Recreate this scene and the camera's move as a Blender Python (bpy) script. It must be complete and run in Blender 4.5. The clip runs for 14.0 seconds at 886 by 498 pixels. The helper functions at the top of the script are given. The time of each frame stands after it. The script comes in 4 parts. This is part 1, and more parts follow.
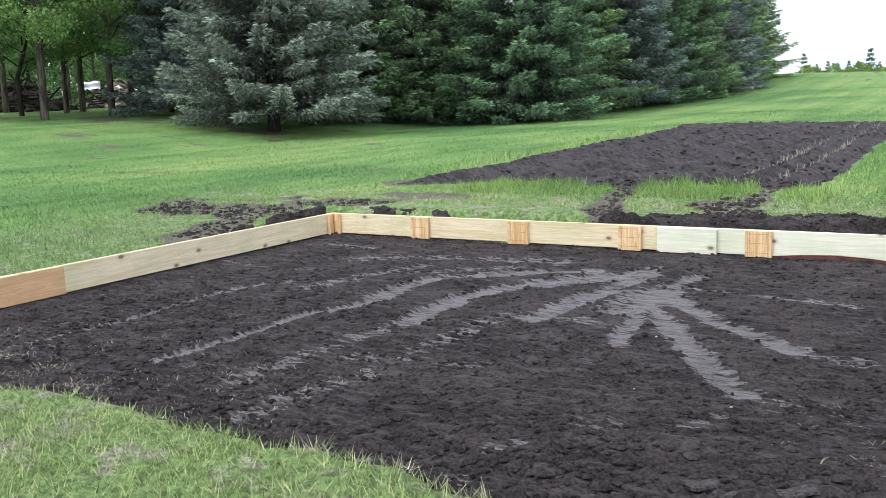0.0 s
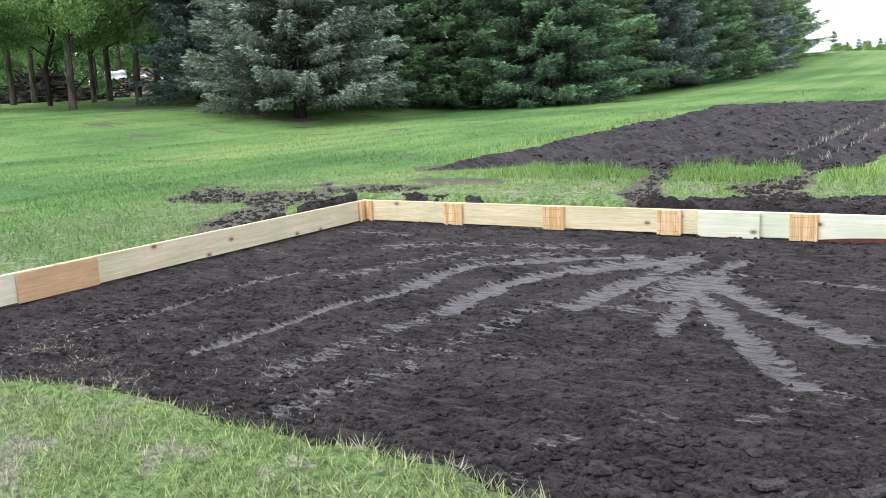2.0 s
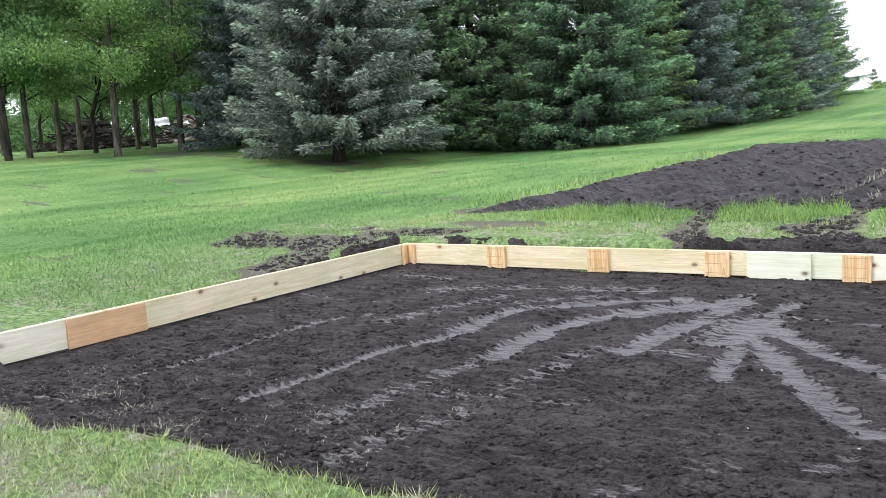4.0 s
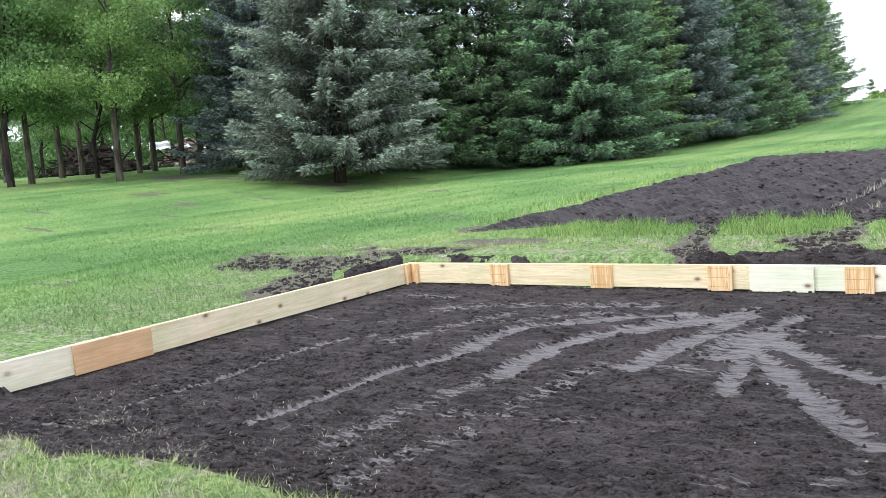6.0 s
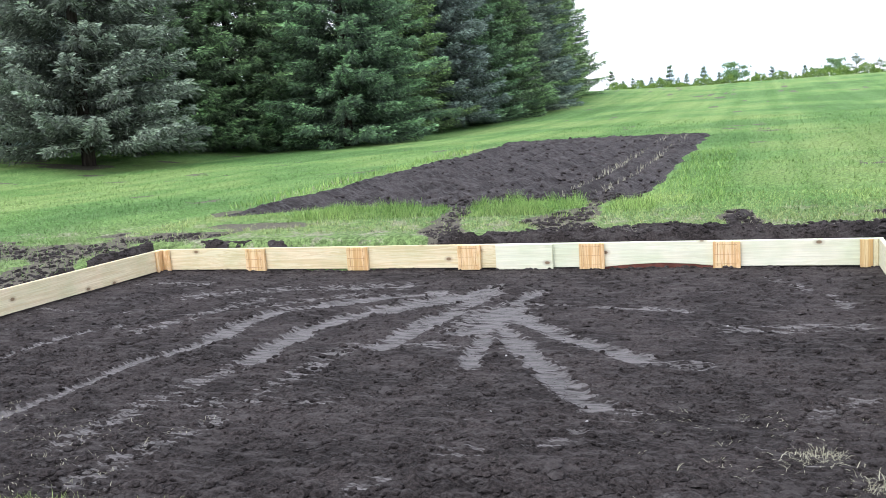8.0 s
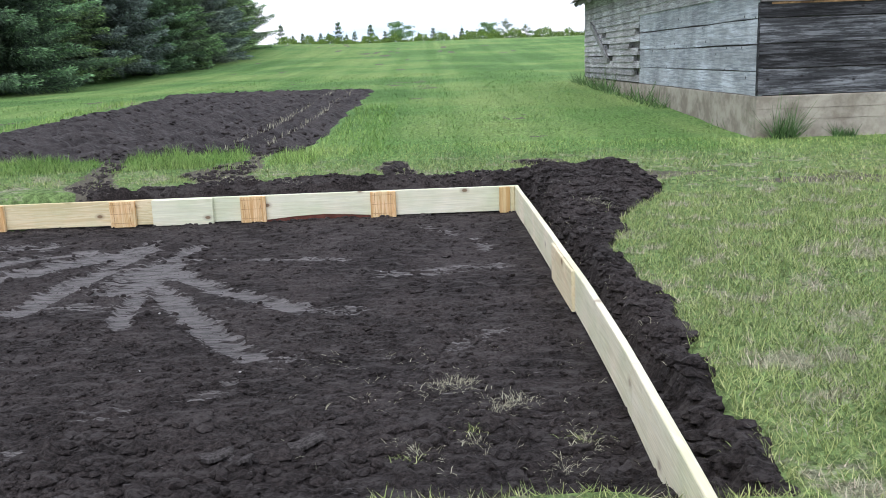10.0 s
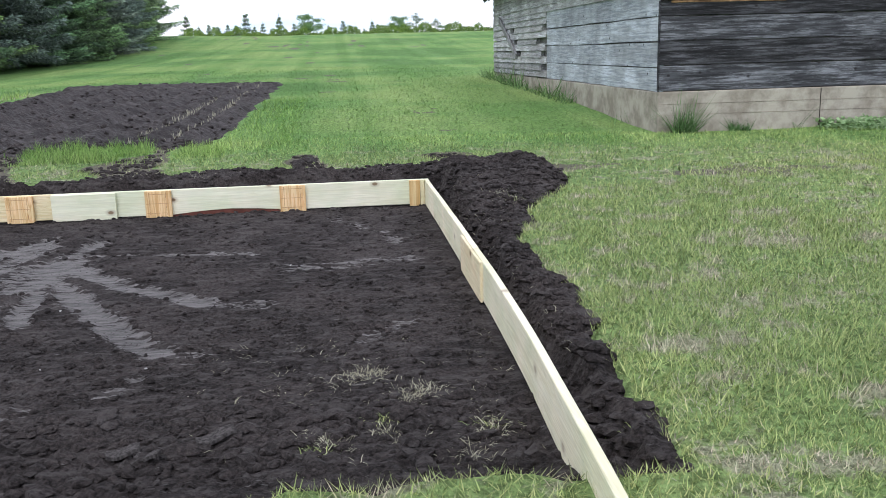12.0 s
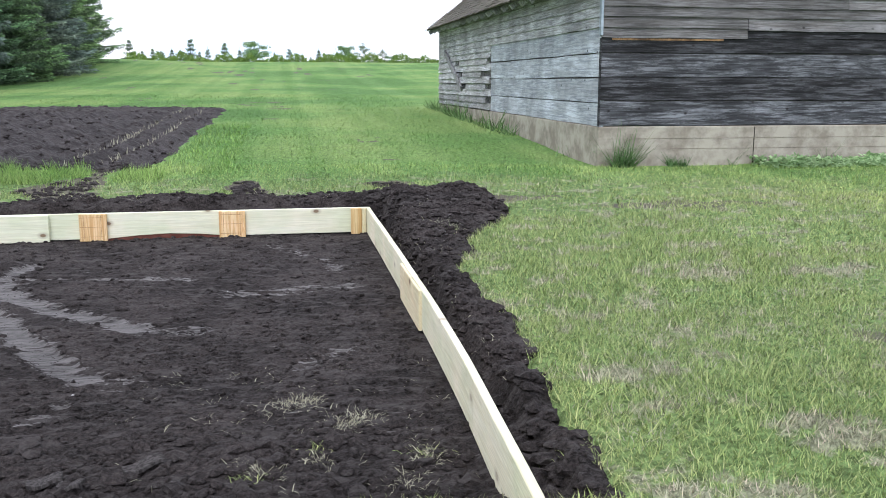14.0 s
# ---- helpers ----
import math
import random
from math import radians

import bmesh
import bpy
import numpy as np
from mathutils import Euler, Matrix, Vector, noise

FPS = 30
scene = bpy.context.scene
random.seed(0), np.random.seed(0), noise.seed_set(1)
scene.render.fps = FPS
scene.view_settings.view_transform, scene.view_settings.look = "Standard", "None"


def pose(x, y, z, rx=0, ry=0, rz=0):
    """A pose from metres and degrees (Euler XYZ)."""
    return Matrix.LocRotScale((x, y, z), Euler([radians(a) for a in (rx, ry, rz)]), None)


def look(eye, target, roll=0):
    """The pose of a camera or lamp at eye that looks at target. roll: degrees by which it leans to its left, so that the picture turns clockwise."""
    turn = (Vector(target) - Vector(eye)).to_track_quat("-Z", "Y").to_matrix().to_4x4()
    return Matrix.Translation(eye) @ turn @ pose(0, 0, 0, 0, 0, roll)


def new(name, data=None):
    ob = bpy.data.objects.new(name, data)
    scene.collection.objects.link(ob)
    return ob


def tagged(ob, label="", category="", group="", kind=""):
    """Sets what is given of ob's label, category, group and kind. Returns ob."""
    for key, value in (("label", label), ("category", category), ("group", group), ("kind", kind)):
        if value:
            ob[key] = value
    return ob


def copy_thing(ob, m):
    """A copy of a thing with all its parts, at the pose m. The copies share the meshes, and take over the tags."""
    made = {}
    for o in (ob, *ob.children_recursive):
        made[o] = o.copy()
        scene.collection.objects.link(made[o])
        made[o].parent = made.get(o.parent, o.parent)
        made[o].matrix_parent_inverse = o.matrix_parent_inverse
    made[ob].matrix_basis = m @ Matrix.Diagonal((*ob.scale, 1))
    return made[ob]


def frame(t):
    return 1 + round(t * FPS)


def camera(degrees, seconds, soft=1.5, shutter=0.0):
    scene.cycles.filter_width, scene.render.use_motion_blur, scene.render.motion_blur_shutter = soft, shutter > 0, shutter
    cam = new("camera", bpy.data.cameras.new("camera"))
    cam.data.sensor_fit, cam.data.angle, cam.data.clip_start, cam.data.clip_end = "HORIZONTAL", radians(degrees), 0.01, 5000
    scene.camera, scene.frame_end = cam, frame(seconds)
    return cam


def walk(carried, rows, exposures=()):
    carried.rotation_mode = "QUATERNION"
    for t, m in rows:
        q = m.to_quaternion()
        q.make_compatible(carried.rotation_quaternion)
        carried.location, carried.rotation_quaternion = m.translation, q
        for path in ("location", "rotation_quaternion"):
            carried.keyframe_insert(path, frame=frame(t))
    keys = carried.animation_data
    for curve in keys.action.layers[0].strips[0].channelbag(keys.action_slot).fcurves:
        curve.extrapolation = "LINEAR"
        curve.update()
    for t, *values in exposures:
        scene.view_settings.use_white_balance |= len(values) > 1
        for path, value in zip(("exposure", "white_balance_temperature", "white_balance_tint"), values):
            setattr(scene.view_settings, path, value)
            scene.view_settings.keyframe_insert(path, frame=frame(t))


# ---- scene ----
cam = camera(52.9, 14.0, soft=0.6)
SKY, CLOUD, SUN = 0.12, 10.0, 1.3
EXPOSURES = ((0.0, 0.66, 6000, 16), (3.0, 0.78, 6000, 16), (7.5, 0.9, 6000, 16), (9.0, 0.40, 6000, 16), (11.5, 0.27, 6000, 16), (14.0, 0.5, 6000, 16))
PATH = [
    (0, (6.543, 1.582, 1.453), (5.53, 3.278, 1.136), -1.9),
    (0.5, (6.535, 1.626, 1.458), (5.657, 3.391, 1.122), -2.6),
    (1, (6.496, 1.599, 1.475), (5.538, 3.329, 1.171), -2.7),
    (1.5, (6.431, 1.614, 1.459), (5.373, 3.282, 1.146), -2.5),
    (2, (6.385, 1.657, 1.452), (5.327, 3.317, 1.104), -2.7),
    (2.5, (6.354, 1.679, 1.459), (5.321, 3.364, 1.153), -2.9),
    (3, (6.302, 1.669, 1.461), (5.267, 3.357, 1.18), -3.1),
    (3.5, (6.303, 1.659, 1.462), (5.195, 3.302, 1.191), -2.8),
    (6, (6.312, 1.619, 1.486), (5.177, 3.253, 1.274), -4.5),
    (6.5, (6.34, 1.642, 1.478), (5.24, 3.296, 1.245), -4.4),
    (7, (6.356, 1.661, 1.466), (5.345, 3.365, 1.193), -3.6),
    (7.5, (6.38, 1.658, 1.481), (5.519, 3.444, 1.218), -3.0),
    (8, (6.43, 1.665, 1.468), (5.753, 3.525, 1.184), -3.8),
    (8.5, (6.485, 1.676, 1.46), (5.997, 3.591, 1.152), -4.1),
    (9, (6.53, 1.683, 1.451), (6.221, 3.625, 1.089), -3.3),
    (11.5, (6.575, 1.651, 1.401), (6.847, 3.584, 0.966), -2.0),
    (12, (6.58, 1.636, 1.422), (6.798, 3.576, 0.987), -1.5),
    (12.5, (6.592, 1.64, 1.413), (6.803, 3.581, 0.977), -1.2),
    (13, (6.6, 1.627, 1.416), (6.836, 3.566, 0.989), -0.7),
    (13.5, (6.605, 1.624, 1.411), (6.892, 3.561, 1.002), -0.8),
    (14, (6.603, 1.63, 1.411), (6.949, 3.564, 1.041), 0.1),
]
walk(cam, [(t, look(eye, target, roll)) for t, eye, target, roll in PATH],
     exposures=EXPOSURES)

# ---- world, sun ----
world = bpy.data.worlds.new("overcast_sky")
scene.world = world
world.use_nodes = True
wn, wl = world.node_tree.nodes, world.node_tree.links
sky = wn.new("ShaderNodeTexSky")
sky.sky_type, sky.sun_disc = "NISHITA", False
sky.sun_elevation, sky.sun_rotation = radians(55), radians(200)
sky.air_density, sky.dust_density, sky.ozone_density = 1.0, 2.0, 1.0
haze = wn.new("ShaderNodeMixRGB")
haze.inputs[0].default_value = 0.86
haze.inputs[2].default_value = (CLOUD, CLOUD * 1.01, CLOUD * 1.03, 1)
wl.new(sky.outputs[0], haze.inputs[1])
# the cloud layer: white with faint bluish thin places
wtc = wn.new("ShaderNodeTexCoord")
wmap = wn.new("ShaderNodeMapping")
wmap.inputs["Scale"].default_value = (1.2, 1.2, 9)
cloud = wn.new("ShaderNodeTexNoise")
cloud.inputs["Scale"].default_value = 2.2
cloud.inputs["Detail"].default_value = 5
ramp = wn.new("ShaderNodeValToRGB")
ramp.color_ramp.elements[0].position, ramp.color_ramp.elements[0].color = 0.33, (0.72, 0.88, 1.0, 1)
ramp.color_ramp.elements[1].position, ramp.color_ramp.elements[1].color = 0.47, (1.0, 1.0, 1.0, 1)
wl.new(wtc.outputs["Generated"], wmap.inputs[0])
wl.new(wmap.outputs[0], cloud.inputs["Vector"])
wl.new(cloud.outputs["Fac"], ramp.inputs[0])
wmix = wn.new("ShaderNodeMixRGB")
wmix.blend_type = "MULTIPLY"
wmix.inputs[0].default_value = 1.0
wl.new(haze.outputs[0], wmix.inputs[1])
wl.new(ramp.outputs[0], wmix.inputs[2])
background = wn["Background"]
background.inputs["Strength"].default_value = SKY
wl.new(wmix.outputs[0], background.inputs[0])
sun = new("sun", bpy.data.lights.new("sun", "SUN"))
sun.data.energy, sun.data.angle, sun.data.color = SUN, radians(25), (1.0, 0.96, 0.9)
sun.matrix_world = look((0, 0, 40), (14, 24, 0))

# ---- noise ----
def hash2(i, j, seed):
    h = (i.astype(np.int64) * 374761393 + j.astype(np.int64) * 668265263 + seed * 2147483647) & 0xFFFFFFFF
    h = ((h ^ (h >> 13)) * 1274126177) & 0xFFFFFFFF
    return ((h ^ (h >> 16)) & 0xFFFF) / 65535.0


def vnoise(x, y, size, seed=0):
    """Smooth noise from 0 to 1, with features of that size in metres."""
    x, y = np.asarray(x, float) / size, np.asarray(y, float) / size
    i, j = np.floor(x), np.floor(y)
    u, v = x - i, y - j
    u, v = u * u * (3 - 2 * u), v * v * (3 - 2 * v)
    i, j = i.astype(np.int64), j.astype(np.int64)
    a, b = hash2(i, j, seed), hash2(i + 1, j, seed)
    c, d = hash2(i, j + 1, seed), hash2(i + 1, j + 1, seed)
    return (a * (1 - u) + b * u) * (1 - v) + (c * (1 - u) + d * u) * v


def fbm(x, y, size, seed=0, octaves=4, gain=0.55):
    total, amp, top = 0, 1.0, 0
    for k in range(octaves):
        total = total + amp * vnoise(x + 17.3 * k, y - 9.1 * k, size / 2 ** k, seed + k)
        top, amp = top + amp, amp * gain
    return total / top


def step(a, b, v):
    u = np.clip((np.asarray(v, float) - a) / (b - a), 0, 1)
    return u * u * (3 - 2 * u)


# ---- materials ----
def mat(name, rough=0.9, metal=0.0, spec=0.3):
    m = bpy.data.materials.new(name)
    m.use_nodes = True
    b = m.node_tree.nodes["Principled BSDF"]
    b.inputs["Roughness"].default_value, b.inputs["Metallic"].default_value = rough, metal
    b.inputs["Specular IOR Level"].default_value = spec
    return m, m.node_tree.nodes, m.node_tree.links, b


def node(nodes, kind, **values):
    n = nodes.new("ShaderNode" + kind)
    for k, v in values.items():
        n.inputs[k].default_value = v
    return n


def noise_fac(nodes, links, scale, detail=4, stretch=(1, 1, 1), space="Object", rough=0.6, warp=0.0):
    tc, mp = nodes.new("ShaderNodeTexCoord"), nodes.new("ShaderNodeMapping")
    mp.inputs["Scale"].default_value = stretch
    nz = node(nodes, "TexNoise", Scale=scale, Detail=detail, Roughness=rough, Distortion=warp)
    links.new(tc.outputs[space], mp.inputs[0])
    links.new(mp.outputs[0], nz.inputs["Vector"])
    return nz.outputs["Fac"]


def ramped(nodes, links, fac, *stops):
    r = nodes.new("ShaderNodeValToRGB")
    els = r.color_ramp.elements
    while len(els) < len(stops):
        els.new(0.5)
    for e, (p, c) in zip(els, stops):
        e.position, e.color = p, (*c, 1) if len(c) == 3 else c
    links.new(fac, r.inputs[0])
    return r.outputs[0]


def mixed(nodes, links, fac, a, b, mode="MIX"):
    m = nodes.new("ShaderNodeMixRGB")
    m.blend_type = mode
    for k, v in ((0, fac), (1, a), (2, b)):
        if isinstance(v, (int, float)):
            m.inputs[k].default_value = v
        elif isinstance(v, tuple):
            m.inputs[k].default_value = (*v, 1)
        else:
            links.new(v, m.inputs[k])
    return m.outputs[0]


def bumped(nodes, links, b, fac, strength, distance):
    n = node(nodes, "Bump", Strength=strength, Distance=distance)
    links.new(fac, n.inputs["Height"])
    links.new(n.outputs[0], b.inputs["Normal"])


def grey(v):
    return (v, v, v)


def soil_material(name, dark, light, mud=(0.135, 0.128, 0.125)):
    m, n, l, b = mat(name, 0.95, spec=0.2)
    coarse, fine = noise_fac(n, l, 1.7, 5), noise_fac(n, l, 55, 6, rough=0.75)
    c = ramped(n, l, coarse, (0.41, dark), (0.59, light))
    c = mixed(n, l, 1.0, c, ramped(n, l, fine, (0.38, grey(0.45)), (0.50, grey(1.0)), (0.62, grey(1.9))), "MULTIPLY")
    crust = noise_fac(n, l, 8, 7, stretch=(0.55, 1.7, 1), rough=0.75, warp=0.2)
    c = mixed(n, l, ramped(n, l, crust, (0.50, grey(0.0)), (0.60, grey(0.7))), c, (1.95 * light[0], 2.1 * light[1], 2.15 * light[2]))
    at = n.new("ShaderNodeAttribute")
    at.attribute_name = "mud"
    torn = noise_fac(n, l, 9, 6, stretch=(0.55, 2.6, 1), rough=0.7)
    edge = n.new("ShaderNodeMath")
    edge.operation = "MULTIPLY_ADD"
    edge.inputs[1].default_value = 3.4
    l.new(torn, edge.inputs[0])
    l.new(at.outputs["Fac"], edge.inputs[2])
    half = n.new("ShaderNodeMath")
    half.operation = "MULTIPLY"
    half.inputs[1].default_value = 0.25
    l.new(edge.outputs[0], half.inputs[0])
    press = ramped(n, l, half.outputs[0], (0.545, grey(0.0)), (0.590, grey(1.0)))
    grain = noise_fac(n, l, 14, 5, stretch=(0.5, 3.2, 1), rough=0.7)
    wet = ramped(n, l, grain, (0.40, (0.55 * mud[0], 0.55 * mud[1], 0.55 * mud[2])), (0.50, mud), (0.62, (1.35 * mud[0], 1.35 * mud[1], 1.35 * mud[2])))
    c = mixed(n, l, press, c, wet)
    l.new(c, b.inputs["Base Color"])
    l.new(mixed(n, l, press, grey(0.95), grey(0.6)), b.inputs["Roughness"])
    bumped(n, l, b, fine, 1.0, 0.022)
    return m


def lawn_colour(n, l, greens, straw, straw_amount=0.5):
    big, mid = noise_fac(n, l, 0.16, 3, space="Object"), noise_fac(n, l, 3.6, 5, stretch=(0.85, 1.0, 1), rough=0.72)
    c = ramped(n, l, big, (0.41, greens[0]), (0.50, greens[1]), (0.60, greens[2]))
    stripe = noise_fac(n, l, 1.0, 1, stretch=(1.1, 0.015, 0.0))
    c = mixed(n, l, 1.0, c, ramped(n, l, stripe, (0.40, (0.84, 0.90, 0.84)), (0.60, (1.14, 1.09, 1.14))), "MULTIPLY")
    dry = ramped(n, l, mid, (0.53, grey(0.0)), (0.60, grey(straw_amount)))
    at = n.new("ShaderNodeAttribute")
    at.attribute_name = "dry"
    c = mixed(n, l, mixed(n, l, 1.0, at.outputs["Fac"], grey(0.75), "MULTIPLY"), c, (1.25 * greens[1][0], 0.98 * greens[1][1], 1.3 * greens[1][2]))
    dry = mixed(n, l, 1.0, dry, at.outputs["Color"], "MULTIPLY")
    return mixed(n, l, dry, c, straw)


GREENS = ((0.098, 0.198, 0.058), (0.142, 0.258, 0.074), (0.195, 0.293, 0.092))
BLADES = ((0.14, 0.245, 0.068), (0.20, 0.315, 0.088), (0.28, 0.365, 0.115))
STRAW = (0.32, 0.305, 0.225)


def lawn_material():
    m, n, l, b = mat("mown_lawn", 0.95, spec=0.1)
    c = lawn_colour(n, l, GREENS, STRAW, 0.7)
    fine = noise_fac(n, l, 22, 6, rough=0.75)
    c = mixed(n, l, 1.0, c, ramped(n, l, fine, (0.38, grey(0.5)), (0.5, grey(1.0)), (0.62, grey(1.6))), "MULTIPLY")
    at = n.new("ShaderNodeAttribute")
    at.attribute_name = "bare"
    dirt = mixed(n, l, fine, (0.05, 0.043, 0.038), (0.24, 0.215, 0.175))
    torn = n.new("ShaderNodeMath")
    torn.operation = "MULTIPLY_ADD"
    torn.inputs[1].default_value = 0.8
    l.new(noise_fac(n, l, 6, 6, rough=0.75), torn.inputs[0])
    l.new(at.outputs["Fac"], torn.inputs[2])
    c = mixed(n, l, ramped(n, l, torn.outputs[0], (0.72, grey(0.0)), (0.86, grey(0.95))), c, dirt)
    l.new(c, b.inputs["Base Color"])
    bumped(n, l, b, fine, 0.9, 0.05)
    return m


def blade_material(name, greens, straw, amount, straw_tone=(1.9, 1.65, 1.9), low=0.45):
    m, n, l, b = mat(name, 0.7, spec=0.25)
    c = lawn_colour(n, l, greens, straw, amount)
    geo = n.new("ShaderNodeNewGeometry")
    tone = ramped(n, l, geo.outputs["Random Per Island"], (0.0, grey(low)), (0.4, grey(1.0)), (0.70, grey(1.5)), (0.76, straw_tone), (1.0, (1.55, 1.35, 1.6)))
    l.new(mixed(n, l, 1.0, c, tone, "MULTIPLY"), b.inputs["Base Color"])
    return m


def leaf_material(name, dark, mid, light, tip=None):
    m, n, l, b = mat(name, 0.65, spec=0.25)
    geo = n.new("ShaderNodeNewGeometry")
    oi = n.new("ShaderNodeObjectInfo")
    c = ramped(n, l, geo.outputs["Random Per Island"], (0.0, dark), (0.55, mid), (1.0, light))
    # tips lightened, inner needles darkened: bough shade painted along with the new growth
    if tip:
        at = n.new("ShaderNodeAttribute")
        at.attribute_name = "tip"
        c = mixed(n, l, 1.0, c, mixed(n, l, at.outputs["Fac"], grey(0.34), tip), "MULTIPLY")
    patch = noise_fac(n, l, 0.8, 3)
    c = mixed(n, l, 1.0, c, ramped(n, l, patch, (0.3, grey(0.7)), (0.7, grey(1.3))), "MULTIPLY")
    c = mixed(n, l, 1.0, c, ramped(n, l, oi.outputs["Random"], (0.0, (0.85, 0.9, 0.95)), (1.0, (1.15, 1.1, 0.95))), "MULTIPLY")
    l.new(c, b.inputs["Base Color"])
    tr = n.new("ShaderNodeBsdfTranslucent")
    l.new(c, tr.inputs["Color"])
    mx = node(n, "MixShader", Fac=0.35)
    l.new(b.outputs[0], mx.inputs[1])
    l.new(tr.outputs[0], mx.inputs[2])
    l.new(mx.outputs[0], n["Material Output"].inputs[0])
    return m


def bark_material(name, dark, light):
    m, n, l, b = mat(name, 0.95, spec=0.15)
    f = noise_fac(n, l, 9, 6, stretch=(1, 1, 0.18))
    l.new(ramped(n, l, f, (0.4, dark), (0.6, light)), b.inputs["Base Color"])
    bumped(n, l, b, f, 0.8, 0.04)
    return m


def face_cells(n, l, along, scale, squeeze):
    """Scattered points on a board's upright face, for knots."""
    tc, sep, com = n.new("ShaderNodeTexCoord"), n.new("ShaderNodeSeparateXYZ"), n.new("ShaderNodeCombineXYZ")
    shrink = n.new("ShaderNodeMath")
    shrink.operation = "MULTIPLY"
    shrink.inputs[1].default_value = squeeze
    l.new(tc.outputs["Object"], sep.inputs[0])
    l.new(sep.outputs[along], shrink.inputs[0])
    l.new(shrink.outputs[0], com.inputs[0])
    l.new(sep.outputs[2], com.inputs[1])
    vo = node(n, "TexVoronoi", Scale=scale, Randomness=1.0)
    vo.voronoi_dimensions = "2D"
    l.new(com.outputs[0], vo.inputs["Vector"])
    return vo


def lumber_material(name, pale, grain, knot, along, knots=1.0):
    """Sawn softwood; along: the axis that the grain runs in."""
    m, n, l, b = mat(name, 0.7, spec=0.3)
    st = [14, 14, 14]
    st[along] = 0.7
    st2 = [60, 60, 60]
    st2[along] = 1.5
    f = noise_fac(n, l, 1.0, 5, stretch=st, warp=1.2)
    fine = noise_fac(n, l, 2.0, 4, stretch=st2)
    c = ramped(n, l, f, (0.40, pale), (0.47, grain), (0.50, pale), (0.58, grain))
    c = mixed(n, l, 1.0, c, ramped(n, l, fine, (0.3, grey(0.86)), (0.7, grey(1.06))), "MULTIPLY")
    blotch = noise_fac(n, l, 2.3, 3)
    c = mixed(n, l, 1.0, c, ramped(n, l, blotch, (0.35, (0.86, 0.92, 0.82)), (0.65, (1.04, 1.02, 1.0))), "MULTIPLY")
    if knots:
        vo = face_cells(n, l, along, 3.1, 0.6)
        spot = ramped(n, l, vo.outputs["Distance"], (0.036, grey(0.9 * knots)), (0.055, grey(0.35 * knots)), (0.11, grey(0.0)))
        c = mixed(n, l, spot, c, knot)
    l.new(c, b.inputs["Base Color"])
    bumped(n, l, b, fine, 0.15, 0.004)
    return m


def weathered_material(name, pale, dark, stain, along, amount=0.5):
    m, n, l, b = mat(name, 0.9, spec=0.2)
    st, st2 = [30, 30, 30], [9, 9, 9]
    st[along], st2[along] = 1.5, 1.2
    f = noise_fac(n, l, 1.6, 7, stretch=st, rough=0.7)
    g = noise_fac(n, l, 1.0, 8, stretch=st2, rough=0.78)
    oi = n.new("ShaderNodeObjectInfo")
    c = ramped(n, l, f, (0.41, dark), (0.57, pale))
    c = mixed(n, l, ramped(n, l, g, (0.46, grey(0.0)), (0.54, grey(amount))), c, stain)
    wide = noise_fac(n, l, 1.3, 4, rough=0.6)
    c = mixed(n, l, 1.0, c, ramped(n, l, wide, (0.36, grey(0.72)), (0.62, grey(1.2))), "MULTIPLY")
    c = mixed(n, l, 1.0, c, ramped(n, l, oi.outputs["Random"], (0.0, grey(0.7)), (1.0, grey(1.25))), "MULTIPLY")
    vo = face_cells(n, l, along, 2.6, 0.7)
    few = ramped(n, l, vo.outputs["Color"], (0.52, grey(0.0)), (0.56, grey(0.85)))
    spot = ramped(n, l, vo.outputs["Distance"], (0.022, grey(1.0)), (0.055, grey(0.0)))
    c = mixed(n, l, mixed(n, l, 1.0, spot, few, "MULTIPLY"), c, (0.02, 0.018, 0.018))
    l.new(c, b.inputs["Base Color"])
    bumped(n, l, b, f, 0.5, 0.01)
    return m


def plain_material(name, a, b2, scale, rough=0.9, metal=0.0, bump=0.3):
    m, n, l, b = mat(name, rough, metal)
    f = noise_fac(n, l, scale, 6, rough=0.65)
    l.new(ramped(n, l, f, (0.4, a), (0.6, b2)), b.inputs["Base Color"])
    bumped(n, l, b, f, bump, 0.02)
    return m


M_SOIL = soil_material("dark_loam", (0.0225, 0.0186, 0.0174), (0.0445, 0.0372, 0.0350), (0.150, 0.141, 0.136))
M_TILLED = soil_material("tilled_loam", (0.030, 0.0260, 0.0252), (0.056, 0.0490, 0.0475))
M_LAWN = lawn_material()
M_BLADE = blade_material("grass_blades", BLADES, STRAW, 0.8)
M_FARBLADE = blade_material("far_grass_blades", GREENS, STRAW, 0.2, (1.3, 1.35, 1.3), 0.75)
M_WEED = blade_material("dark_weed_leaves", ((0.05, 0.11, 0.035), (0.07, 0.145, 0.045), (0.09, 0.17, 0.055)), STRAW, 0.1)
M_TALL = blade_material("tall_grass_blades", ((0.13, 0.24, 0.055), (0.18, 0.31, 0.075), (0.23, 0.34, 0.10)), STRAW, 0.1)
M_STRAW = plain_material("dry_straw", (0.28, 0.27, 0.19), (0.44, 0.43, 0.32), 8)
# last colour brightens outer needles; inner ones are darkened as painted bough shade
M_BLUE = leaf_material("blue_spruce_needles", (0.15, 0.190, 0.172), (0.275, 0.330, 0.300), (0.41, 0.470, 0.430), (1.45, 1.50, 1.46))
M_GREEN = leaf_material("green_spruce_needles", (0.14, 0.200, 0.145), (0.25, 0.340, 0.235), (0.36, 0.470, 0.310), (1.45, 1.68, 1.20))
